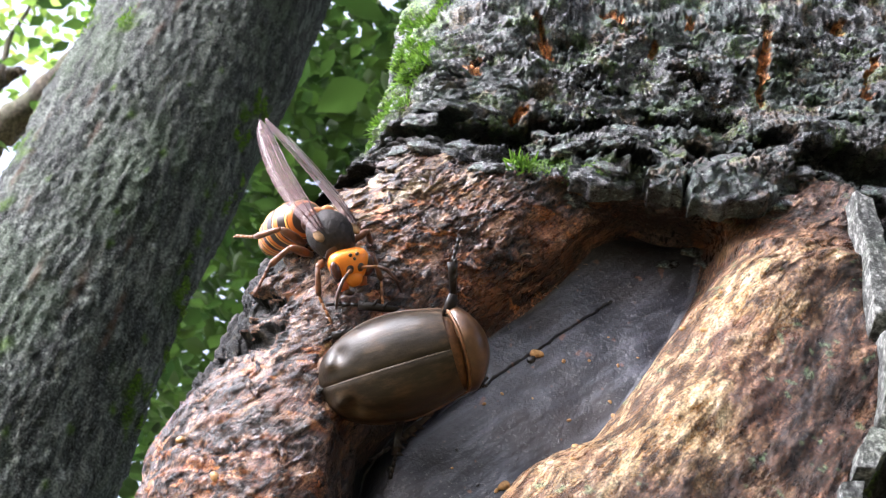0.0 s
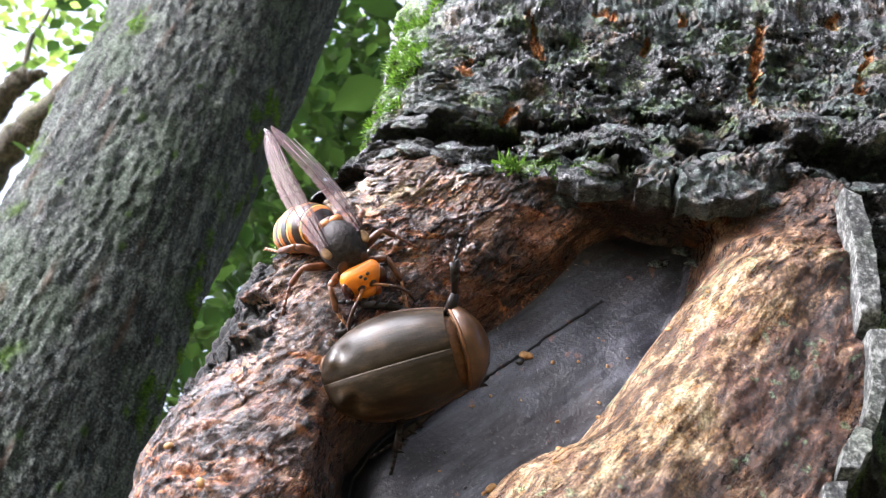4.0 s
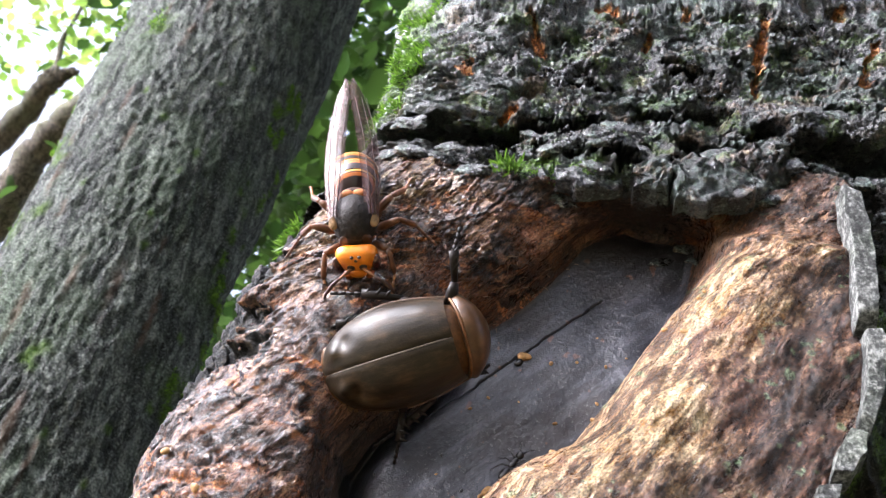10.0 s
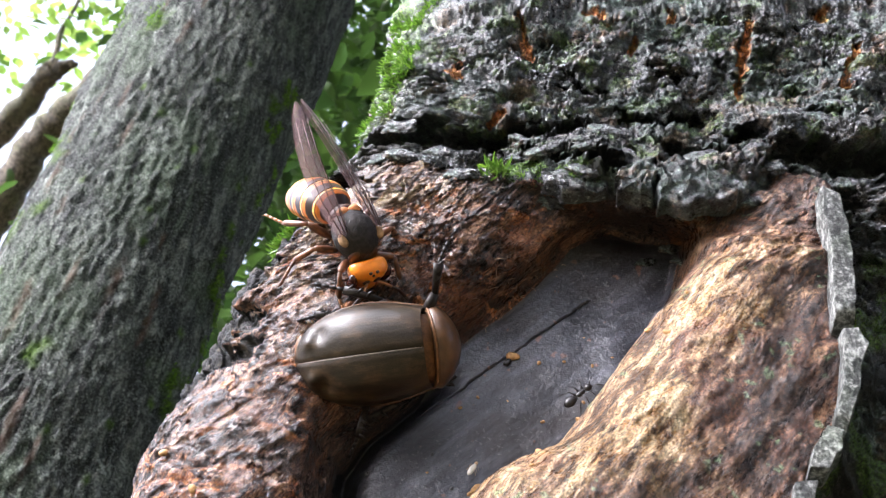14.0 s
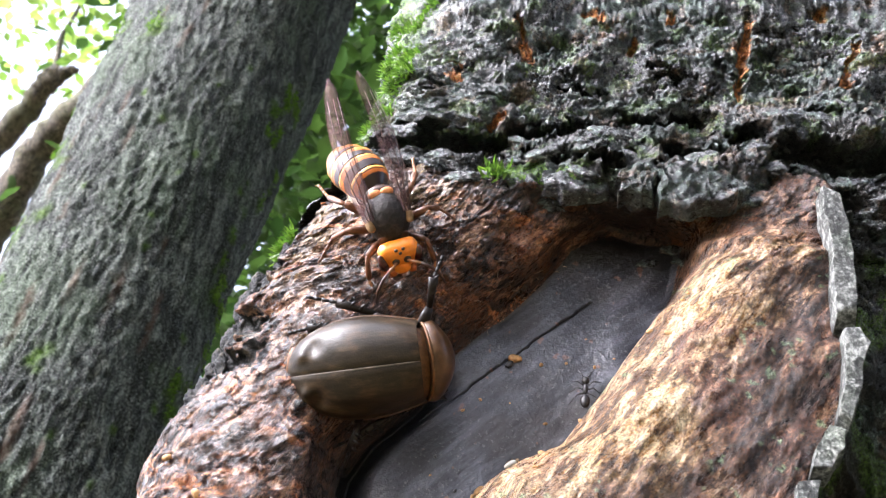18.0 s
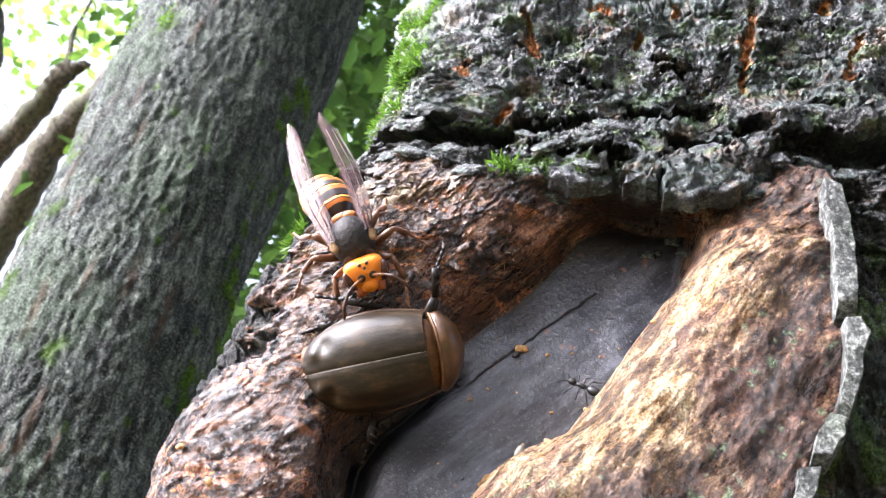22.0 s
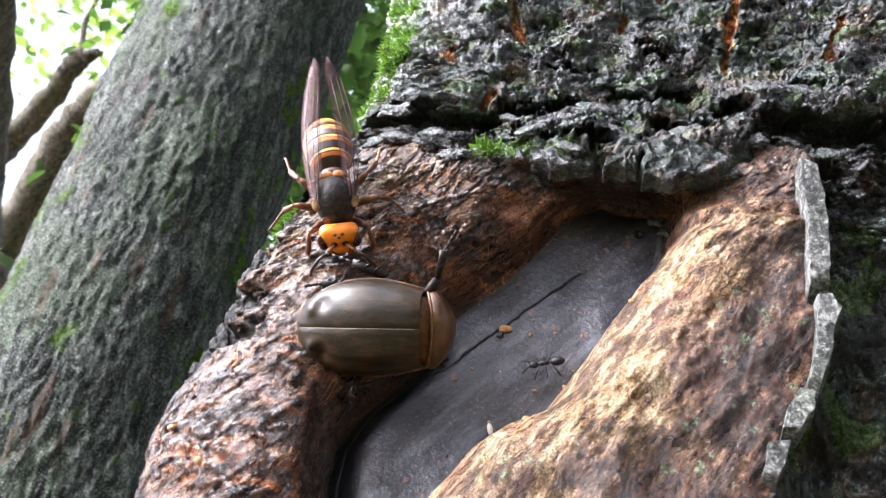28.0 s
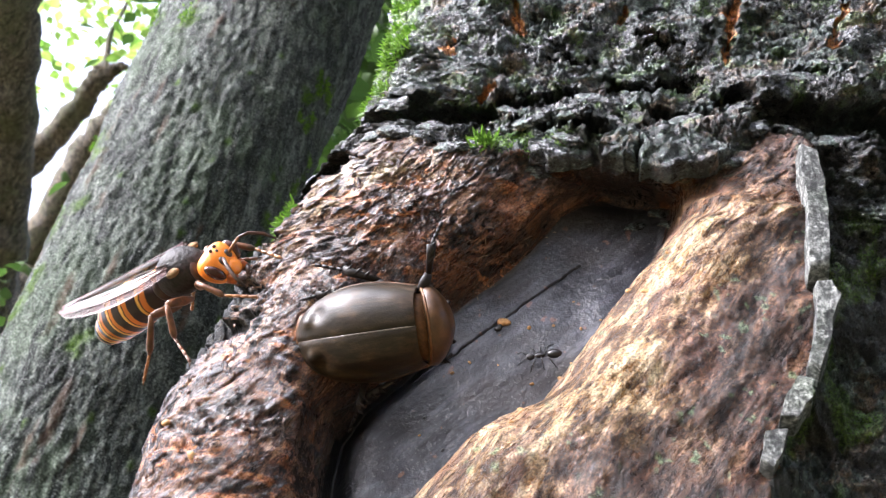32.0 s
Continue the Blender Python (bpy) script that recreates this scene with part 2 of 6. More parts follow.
def far_bark_material(name, c0, c1, c2, green, seams=0.85):
    m, nt, b = material(name, 0.7, 0.15)
    v = coords(nt, (1, 1, 0.30))
    big, mid, fine = noise_tex(nt, 9, 5, 0.65), noise_tex(nt, 150, 9, 0.75, v, 0.4), noise_tex(nt, 700, 5, 0.75)
    ridge = noise_tex(nt, 95, 6, 0.65, coords(nt, (1, 1, 0.10)), 0.3)
    c = ramp(nt, mid, [(0.38, c0), (0.50, c1), (0.62, c2)])
    c = mix(nt, ramp(nt, big, [(0.48, 0.0), (0.64, 0.7)]), c, green)
    c = mix(nt, ramp(nt, ridge, [(0.34, seams), (0.48, 0.0)]), c, [q * 0.6 for q in c0])
    c = mix(nt, ramp(nt, fine, [(0.62, 0.0), (0.72, 0.6)]), c, [q * 1.3 for q in c2])
    c = speckle(nt, c, fine, 0.45, 1.7)
    c = mix(nt, ramp(nt, attr(nt, "fresh"), [(0.0, 0.0), (1.0, 0.6)]), c, (0.105, 0.058, 0.034))
    c = mix(nt, attr(nt, "moss"), c, ramp(nt, fine, [(0.3, (0.025, 0.055, 0.005)), (0.7, (0.095, 0.17, 0.02))]))
    colour(nt, b, c)
    nt.links.new(ramp(nt, mid, [(0.3, 0.5), (0.7, 0.85)]), b.inputs["Roughness"])
    bumps(nt, b, [(ridge, 0.0036 * seams), (mid, 0.0024 * seams), (fine, 0.0011 * seams)])
    return m


def leaf_material(name, c0, c1, glow):
    m, nt, b = material(name, 0.45, 0.4)
    info = nt.nodes.new("ShaderNodeNewGeometry")
    c = ramp(nt, info.outputs["Random Per Island"], [(0.0, c0), (1.0, c1)])
    colour(nt, b, c)
    t = nt.nodes.new("ShaderNodeBsdfTranslucent")
    nt.links.new(c, t.inputs["Color"])
    mx = nt.nodes.new("ShaderNodeMixShader")
    mx.inputs[0].default_value = glow
    nt.links.new(b.outputs[0], mx.inputs[1])
    nt.links.new(t.outputs[0], mx.inputs[2])
    nt.links.new(mx.outputs[0], nt.nodes["Material Output"].inputs["Surface"])
    return m


def wing_material():
    m, nt, b = material("wing_membrane", 0.28, 0.4)
    n = noise_tex(nt, 350, 3, 0.6, coords(nt, (1, 0.15, 1)))
    colour(nt, b, ramp(nt, n, [(0.35, (0.075, 0.032, 0.034)), (0.7, (0.18, 0.098, 0.102))]))
    b.inputs["Alpha"].default_value = 0.66
    b.inputs["Coat Weight"].default_value = 0.25
    b.inputs["Coat Roughness"].default_value = 0.12
    b.inputs["Sheen Weight"].default_value = 0.2
    return m


def elytra_material():
    m, nt, b = material("elytra_shell", 0.44, 0.17)
    v = coords(nt, (1, 0.22, 1))
    n, f, big = noise_tex(nt, 420, 6, 0.65, v), noise_tex(nt, 1800, 3, 0.6), noise_tex(nt, 110, 4, 0.6)
    c = ramp(nt, n, [(0.25, (0.010, 0.0068, 0.0040)), (0.55, (0.019, 0.0130, 0.0074)), (0.80, (0.042, 0.028, 0.0155))])
    c = mix(nt, ramp(nt, big, [(0.46, 0.0), (0.66, 0.55)]), c, ramp(nt, n, [(0.3, (0.016, 0.0085, 0.0034)), (0.7, (0.062, 0.034, 0.014))]))
    colour(nt, b, c)
    nt.links.new(ramp(nt, big, [(0.35, 0.36), (0.65, 0.52)]), b.inputs["Roughness"])
    b.inputs["Coat Weight"].default_value = 0.08
    b.inputs["Coat Roughness"].default_value = 0.12
    bumps(nt, b, [(n, 0.00005), (f, 0.00003)])
    return m


def abdomen_material():
    # each ring of the abdomen: dark brown in front, then orange, a thin dark line and a yellow rear edge
    m, nt, b = material("abdomen_bands", 0.36, 0.4)
    n = noise_tex(nt, 420, 3)
    mm = nt.nodes.new("ShaderNodeMath")
    mm.operation = "MULTIPLY_ADD"
    nt.links.new(n, mm.inputs[0])
    mm.inputs[1].default_value = 0.10
    nt.links.new(attr(nt, "along"), mm.inputs[2])
    o, k, y = (0.60, 0.17, 0.022), (0.020, 0.008, 0.006), (0.74, 0.36, 0.06)
    colour(nt, b, ramp(nt, mm.outputs[0], [(0.0, k), (0.50, k), (0.54, o), (0.72, o), (0.75, (0.10, 0.035, 0.012)), (0.79, (0.10, 0.035, 0.012)), (0.82, y), (1.0, y)]))
    b.inputs["Coat Weight"].default_value = 0.25
    b.inputs["Coat Roughness"].default_value = 0.2
    return m


BARK, CALLUS, DEAD, CRUST = bark_material(), callus_material(), dead_wood_material(), crust_material()
STRIP = far_bark_material("grey_bark_edge", (0.046, 0.047, 0.045), (0.085, 0.088, 0.083), (0.140, 0.142, 0.135), (0.075, 0.10, 0.058), 0.16)
FAR = far_bark_material("distant_bark", (0.023, 0.027, 0.024), (0.070, 0.081, 0.071), (0.172, 0.190, 0.170), (0.066, 0.092, 0.056))
TWIG = far_bark_material("branch_bark", (0.04, 0.032, 0.023), (0.10, 0.082, 0.058), (0.19, 0.16, 0.12), (0.09, 0.095, 0.05))
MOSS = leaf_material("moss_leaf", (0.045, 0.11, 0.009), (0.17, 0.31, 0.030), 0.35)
# leaf greens with light put in: SUNLIT brightened as lit, LEAF darkened as shaded
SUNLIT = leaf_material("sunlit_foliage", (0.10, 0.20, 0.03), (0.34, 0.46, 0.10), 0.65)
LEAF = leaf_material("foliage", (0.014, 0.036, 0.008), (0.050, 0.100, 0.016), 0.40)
WING, ELYTRA, BANDS = wing_material(), elytra_material(), abdomen_material()
ORANGE = plain("hornet_orange", (0.80, 0.225, 0.008), 0.35, 0.5, 0.12, 250, 0.0, 0.2)
SCUTELLUM = plain("hornet_scutellum", (0.62, 0.24, 0.09), 0.5, 0.3, 0.2, 400)
JAW = plain("hornet_jaw", (0.34, 0.075, 0.010), 0.3, 0.5, 0.25, 400)
THORAX = plain("hornet_thorax", (0.020, 0.016, 0.015), 0.55, 0.2, 0.4, 900, 0.0004)
HORNET_DARK = plain("hornet_dark_brown", (0.045, 0.018, 0.010), 0.4, 0.5, 0.4, 500)
HORNET_LEG = plain("hornet_leg_brown", (0.12, 0.045, 0.018), 0.4, 0.5, 0.4, 500)
AMBER = plain("hornet_leg_amber", (0.24, 0.10, 0.035), 0.4, 0.5, 0.3, 500)
EYE = plain("compound_eye", (0.05, 0.012, 0.008), 0.15, 0.6, 0.2, 2000)
BLACK = plain("beetle_black", (0.009, 0.006, 0.005), 0.38, 0.2, 0.3, 700, 0.00005, 0.03)
PRONOTUM = plain("beetle_pronotum", (0.060, 0.028, 0.011), 0.36, 0.25, 0.3, 350, 0.00008, 0.2)
GOLD = plain("golden_hair", (0.21, 0.115, 0.040), 0.5, 0.3, 0.3, 600)
SEAM = plain("pale_seam", (0.13, 0.105, 0.080), 0.35, 0.5, 0.3, 600)
RUST = plain("beetle_rusty_rim", (0.115, 0.050, 0.017), 0.5, 0.25, 0.35, 500)
ANT = plain("ant_black", (0.012, 0.010, 0.010), 0.3, 0.5, 0.3, 900)
CHIP = plain("wood_crumb", (0.34, 0.19, 0.075), 0.6, 0.3, 0.3, 800, 0.0003)
PALE = plain("pale_grub", (0.62, 0.60, 0.55), 0.4, 0.5, 0.1, 800)
DRY = plain("dry_rootlet", (0.30, 0.21, 0.13), 0.6, 0.3, 0.3, 400, 0.0004)
FUZZ = plain("hornet_fuzz", (0.20, 0.12, 0.06), 0.8, 0.2, 0.3, 800)


def soil_material():
    m, nt, b = material("leaf_litter", 0.9, 0.3)
    n, f = noise_tex(nt, 3, 5), noise_tex(nt, 40, 6, 0.7)
    c = mix(nt, ramp(nt, n, [(0.4, 0.0), (0.65, 1.0)]), ramp(nt, f, [(0.3, (0.075, 0.052, 0.032)), (0.7, (0.25, 0.175, 0.105))]), ramp(nt, f, [(0.3, (0.035, 0.06, 0.02)), (0.7, (0.11, 0.16, 0.05))]))
    colour(nt, b, c)
    bump(nt, b, f, 0.8, 0.02)
    return m


SOIL = soil_material()


# ---- vector noise on arrays ----
def hash2(ix, iy, seed):
    n = (ix.astype(np.int64) * 374761393 + iy.astype(np.int64) * 668265263 + seed * 974634777) & 0x7FFFFFFF
    n = ((n ^ (n >> 13)) * 1274126177) & 0x7FFFFFFF
    n = ((n ^ (n >> 16)) * 1103515245 + 12345) & 0x7FFFFFFF
    return (n ^ (n >> 15)) / 2147483647.0


def value_noise(x, y, seed=0):
    ix, iy = np.floor(x), np.floor(y)
    fx, fy = x - ix, y - iy
    ux, uy = fx * fx * fx * (fx * (fx * 6 - 15) + 10), fy * fy * fy * (fy * (fy * 6 - 15) + 10)
    total = 0
    for dx, wx in ((0, 1 - ux), (1, ux)):
        for dy, wy in ((0, 1 - uy), (1, uy)):
            a = hash2(ix + dx, iy + dy, seed) * 2 * np.pi
            total = total + wx * wy * (np.cos(a) * (fx - dx) + np.sin(a) * (fy - dy))
    return total * 1.5


def fbm(x, y, octaves=4, seed=0, gain=0.5):
    total, amp = 0, 1.0
    for o in range(octaves):
        total = total + amp * value_noise(x, y, seed + o)
        x, y, amp = x * 2.03 + 5.2, y * 2.03 + 1.3, amp * gain
    return total


def cells(x, y, seed=0):
    """Distances to the nearest and second cell centres, and a random number of the nearest cell."""
    ix, iy = np.floor(x), np.floor(y)
    f1, f2, own = np.full(x.shape, 9.0), np.full(x.shape, 9.0), np.zeros(x.shape)
    for dx in (-1, 0, 1):
        for dy in (-1, 0, 1):
            cx, cy = ix + dx, iy + dy
            d = np.hypot(cx + 0.1 + 0.8 * hash2(cx, cy, seed) - x, cy + 0.1 + 0.8 * hash2(cx, cy, seed + 7) - y)
            near = d < f1
            f2 = np.where(near, f1, np.minimum(f2, d))
            own = np.where(near, hash2(cx, cy, seed + 13), own)
            f1 = np.where(near, d, f1)
    return f1, f2, own


def step(a, b, x):
    t = np.clip((x - a) / (b - a), 0, 1)
    return t * t * (3 - 2 * t)


def to_line(x, z, line):
    """Distance from each point to a polyline."""
    best = np.full(x.shape, 9.0)
    for (ax, az), (bx, bz) in zip(line[:-1], line[1:]):
        ux, uz = bx - ax, bz - az
        t = np.clip(((x - ax) * ux + (z - az) * uz) / (ux * ux + uz * uz), 0, 1)
        best = np.minimum(best, np.hypot(x - ax - t * ux, z - az - t * uz))
    return best


def inside(x, z, ring):
    odd = np.zeros(x.shape, bool)
    for (ax, az), (bx, bz) in zip(ring, ring[1:] + ring[:1]):
        if az != bz:
            odd ^= ((az > z) != (bz > z)) & (x < (bx - ax) * (z - az) / (bz - az) + ax)
    return odd


# ---- mesh helpers ----
def mesh_of(name, verts, faces, mat, smooth=True):
    me = bpy.data.meshes.new(name)
    me.from_pydata([tuple(v) for v in verts], [], [tuple(f) for f in faces])
    me.materials.append(mat)
    if smooth:
        me.polygons.foreach_set("use_smooth", [True] * len(me.polygons))
    me.update()
    return me


def part(name, me, parent, label=""):
    ob = new(name, me)
    ob.parent = parent
    return tagged(ob, label) if label else ob


def tube(points, radii, sides=8, squash=1.0):
    """Rings of a tapering tube along points, closed at both ends: verts and faces."""
    pts = [Vector(p) for p in points]
    verts, faces = [], []
    up = Vector((0.13, 0.21, 0.97))
    for i, p in enumerate(pts):
        d = (pts[min(i + 1, len(pts) - 1)] - pts[max(i - 1, 0)]).normalized()
        a = d.cross(up)
        if a.length < 0.1:
            a = d.cross(Vector((1, 0, 0)))
        a.normalize()
        b = d.cross(a)
        for k in range(sides):
            t = 2 * math.pi * k / sides
            verts.append(p + (a * math.cos(t) + b * math.sin(t) * squash) * radii[i])
    for i in range(len(pts) - 1):
        for k in range(sides):
            j = (k + 1) % sides
            faces.append((i * sides + k, i * sides + j, (i + 1) * sides + j, (i + 1) * sides + k))
    faces.append(tuple(range(sides))[::-1])
    faces.append(tuple(range((len(pts) - 1) * sides, len(pts) * sides)))
    return verts, faces


def joined(pieces):
    verts, faces = [], []
    for v, f in pieces:
        n = len(verts)
        verts += list(v)
        faces += [tuple(i + n for i in q) for q in f]
    return verts, faces


def ball(rx, ry, rz, shape=None, seg=28, rings=18):
    """A shaped ball round the origin with its poles on y; shape(v) moves each point."""
    verts, faces = [], []
    for i in range(rings + 1):
        p = math.pi * i / rings
        for k in range(seg):
            t = 2 * math.pi * k / seg
            v = Vector((rx * math.sin(p) * math.cos(t), -ry * math.cos(p), rz * math.sin(p) * math.sin(t)))
            verts.append(shape(v) if shape else v)
    for i in range(rings):
        for k in range(seg):
            j = (k + 1) % seg
            faces.append((i * seg + k, i * seg + j, (i + 1) * seg + j, (i + 1) * seg + k))
    return verts, faces


def moved(piece, m):
    return [m @ Vector(v) for v in piece[0]], piece[1]


# ---- the old tree with its healed wound ----
EDGE_Z = [0.0, 0.9, 1.2, 1.239, 1.253, 1.271, 1.296, 1.319, 1.337, 1.351, 1.369, 1.431, 1.6, 3.0, 4.5]
EDGE_X = [-0.16, -0.13, -0.112, -0.1085, -0.107, -0.104, -0.100, -0.096, -0.086, -0.078, -0.069, -0.0634, -0.055, -0.03, 0.0]
LIP_X = [-0.11, -0.0648, -0.0476, -0.0277, -0.0132, 0.001, 0.0065, 0.016, 0.0255, 0.0395, 0.0502, 0.0741, 0.13]
LIP_Z = [1.366, 1.3474, 1.3438, 1.3368, 1.3337, 1.3315, 1.3285, 1.3255, 1.3245, 1.3274, 1.3354, 1.3393, 1.345]
HOLE_LEFT = [(-0.050, 1.205), (-0.060, 1.222), (-0.0612, 1.2387), (-0.0602, 1.251), (-0.0545, 1.2605), (-0.0315, 1.2864), (-0.0203, 1.2976), (-0.0117, 1.3073), (-0.0041, 1.3184), (0.0066, 1.3250), (0.0241, 1.3180)]
HOLE_RIGHT = [(0.0241, 1.3180), (0.0240, 1.3136), (0.0214, 1.3019), (0.0142, 1.2865), (0.0062, 1.2736), (-0.0010, 1.2612), (-0.0105, 1.2489), (-0.0205, 1.2422), (-0.0258, 1.2378), (-0.038, 1.222), (-0.050, 1.205)]
STRIP_Z = [1.2, 1.226, 1.2325, 1.242, 1.2653, 1.2668, 1.295, 1.320, 1.34]
STRIP_X = [0.034, 0.0388, 0.0409, 0.049, 0.0535, 0.0525, 0.0571, 0.0569, 0.060]
FISSURES = [
    [(0.0512, 1.4057), (0.0471, 1.3949), (0.0432, 1.3701)], [(0.0797, 1.3932), (0.0731, 1.3742)], [(-0.0193, 1.4108), (-0.0175, 1.4022), (-0.0158, 1.3885)],
    [(0.0159, 1.3968), (0.0151, 1.3914)], [(0.0023, 1.4128), (0.0073, 1.4097)], [(-0.0228, 1.3634), (-0.0258, 1.3599)],
    [(0.0268, 1.4118), (0.0275, 1.4075)], [(0.0750, 1.4127), (0.0724, 1.4071)], [(-0.0338, 1.3931), (-0.0343, 1.3835)]]
# hollows under the ledges of bark above the wound: the line of each, and its half height
CAVES = [
    ([(-0.0600, 1.3630), (-0.0545, 1.3613), (-0.0454, 1.3573), (-0.0365, 1.3531), (-0.0256, 1.3517)], 0.0050), ([(-0.0214, 1.3558), (-0.0102, 1.3555), (0.0017, 1.3576)], 0.0036),
    ([(0.0436, 1.3536), (0.0463, 1.3458), (0.0565, 1.3460), (0.0666, 1.3411), (0.0800, 1.3420)], 0.0058), ([(0.0251, 1.3480), (0.0346, 1.3464)], 0.0040),
    ([(0.0184, 1.3424), (0.0172, 1.3303)], 0.0013), ([(-0.0164, 1.3470), (0.0032, 1.3437)], 0.0016), ([(0.0032, 1.3440), (0.0068, 1.3400)], 0.0022),
    ([(-0.0401, 1.3906), (-0.0380, 1.3826)], 0.0016), ([(0.0100, 1.3640), (0.0220, 1.3600), (0.0330, 1.3620)], 0.0016), ([(0.0600, 1.3640), (0.0720, 1.3600)], 0.0016),
    ([(-0.0080, 1.3770), (0.0040, 1.3740)], 0.0014), ([(0.0200, 1.3850), (0.0260, 1.3790)], 0.0013)]
CRACK = [(0.0005, 1.3002), (-0.006, 1.2945), (-0.013, 1.2885), (-0.0175, 1.2838), (-0.026, 1.2765), (-0.035, 1.2695), (-0.042, 1.2640)]


def trunk_field(s, z):
    """Outward height of the old tree's skin over its flat front plane (y = 0), and the masks of what covers it, with
    some shade put into black.
    """
    lip = np.interp(s, LIP_X, LIP_Z) + 0.0022 * fbm(s * 90, z * 20, 3, 5)
    over = z - lip
    dl, dr = to_line(s, z, HOLE_LEFT), to_line(s, z, HOLE_RIGHT)
    hole = inside(s, z, HOLE_LEFT + HOLE_RIGHT[1:-1])
    strip = s - (np.interp(z, STRIP_Z, STRIP_X) + 0.0016 * fbm(s * 40, z * 120, 3, 8))
    right = step(-0.004, 0.004, dl - dr)
    # callus rolls round the wound
    left_roll = 0.0185 * np.sqrt(np.clip(1 - (1 - np.clip(dl / 0.030, 0, 1)) ** 2, 0, 1))
    right_roll = 0.0295 * np.sqrt(np.clip(1 - (1 - np.clip(dr / 0.020, 0, 1)) ** 2, 0, 1)) - 0.16 * np.clip(dr - 0.022, 0, 0.03)
    roll = left_roll * (1 - right) + right_roll * right
    lump = 0.0018 * fbm(s * 55, z * 55, 2, 21) + 0.0005 * fbm(s * 170, z * 150, 3, 23, 0.5)
    along, across = s * 0.59 + z * 0.81, s * 0.81 - z * 0.59
    shred = fbm(across * 330, along * 130, 5, 31, 0.62)
    f1, f2, fown = cells(across * 240 + 0.8 * shred, along * 110 + 0.8 * fbm(s * 200, z * 200, 3, 35), 37)
    peel = step(0.0, 0.3, f2 - f1) * fown * step(-0.1, 0.3, fbm(s * 60, z * 60, 3, 39))
    rough = 1 - 0.8 * right
    scaly = rough * (0.00034 * step(0.0, 0.07, shred) + 0.0003 * step(0.24, 0.32, shred) + 0.0005 * peel + 0.0002 * np.abs(shred)) + 0.00012 * fbm(across * 900, along * 500, 3, 33, 0.6)
    scaly = scaly + right * 0.0005 * fbm(across * 200, along * 50, 3, 43, 0.5)
    wrinkle = 0.0005 * np.sin((z + 0.12 * s) * 900 + 5 * fbm(s * 70, z * 70, 3, 41)) * step(0.006, 0.02, dl) * step(1.262, 1.245, z) * (1 - right)
    callus = roll + lump + scaly + wrinkle
    callus = callus * np.clip(np.minimum(dl, dr) / 0.004, 0.15, 1)
    # dead wood in the wound, sinking into the hollow under the lip
    grain = (s * 0.77 + z * 0.64)
    across = (-s * 0.64 + z * 0.77)
    wood = -0.001 + 0.00006 * fbm(grain * 90, across * 700, 3, 55) + 0.0014 * fbm(s * 45, z * 45, 2, 57) + 0.00008 * fbm(s * 300, z * 300, 4, 58, 0.6)
    wood = wood - 0.009 * np.exp(-(dl / 0.006) ** 2) * step(-1.279, -1.270, -z)
    crack = to_line(s + 0.0006 * fbm(s * 300, z * 300, 2, 61), z, CRACK)
    wood = wood - 0.0022 * np.clip(1 - crack / 0.00028, 0, 1)
    # bark: low plates with rough crumbly faces, ledges towards the lip with hollows under them
    wx, wz = 0.8 * fbm(s * 70, z * 70, 4, 71, 0.6), 0.8 * fbm(s * 70, z * 70, 4, 77, 0.6)
    near = np.exp(-np.clip(over, 0, 9) / 0.022)
    g1, g2, gown = cells(s * 70 + wx, z * 44 + wz, 81)
    h1, h2, hown = cells(s * 62 + wx, z * 150 + 1.2 * wz, 87)
    k1, k2, kown = cells(s * 210 + 1.3 * wx, z * 250 + 1.3 * wz, 91)
    split = step(-0.05, 0.25, fbm(s * 60, z * 40, 2, 93))
    plates = (gown * 0.8 + 0.25 * split * step(0.0, 0.16, g2 - g1)) * (1 - near) + hown * (0.6 + 0.4 * step(0.0, 0.15, h2 - h1)) * near
    crumb = step(0.0, 0.45, k2 - k1) * (0.15 + 0.85 * kown)
    ridges = 1 - np.abs(fbm(s * 190 + wx, z * 330 + wz, 4, 94, 0.6)) * 2
    small = 0.0008 * crumb + 0.0010 * fbm(s * 280, z * 320, 4, 95, 0.65) + 0.0006 * ridges + 0.0002 * fbm(s * 1300, z * 1300, 2, 96, 0.7)
    bark = 0.0118 + 0.0036 * plates + small + 0.0040 * fbm(s * 36, z * 30, 3, 97) + 0.0016 * fbm(s * 110, z * 120, 2, 98)
    bark = bark + 0.010 * np.exp(-((over - 0.014) / 0.011) ** 2) * step(-0.03, 0.005, s) * step(-0.065, -0.045, -s)
    bark = bark + 0.004 * near
    fresh_bark = 0.30 * (1 - near) * split * step(0.0, 0.1, 0.10 - (g2 - g1)) * step(0.15, 0.45, fbm(s * 45, z * 25, 3, 99))
    shake_x, shake_z = 0.0030 * fbm(s * 170, z * 170, 4, 401, 0.6), 0.0030 * fbm(s * 170, z * 200, 4, 431, 0.6)
    for line, tall in CAVES:
        low = to_line(s + shake_x, z + shake_z, line)
        lid = to_line(s, z - tall * 2.2, line)
        bark = bark + 0.55 * tall * np.exp(-(lid / (tall * 1.3)) ** 2)
        bark = bark - (0.004 + 1.3 * tall) * (1 - step(tall * 0.35, tall * 1.15, low))
    for k, line in enumerate(FISSURES):
        d = to_line(s + 0.0016 * fbm(s * 150, z * 150, 3, 301 + k), z, line)
        wide = 0.0013 + 0.0009 * fbm(s * 60, z * 60, 2, 341 + k)
        bark = bark - 0.0032 * (1 - step(wide * 0.6, wide * 1.3, d))
        fresh_bark = np.maximum(fresh_bark, 1 - step(wide * 0.7, wide * 1.1, d + 0.0009 * fbm(s * 400, z * 300, 3, 321)))
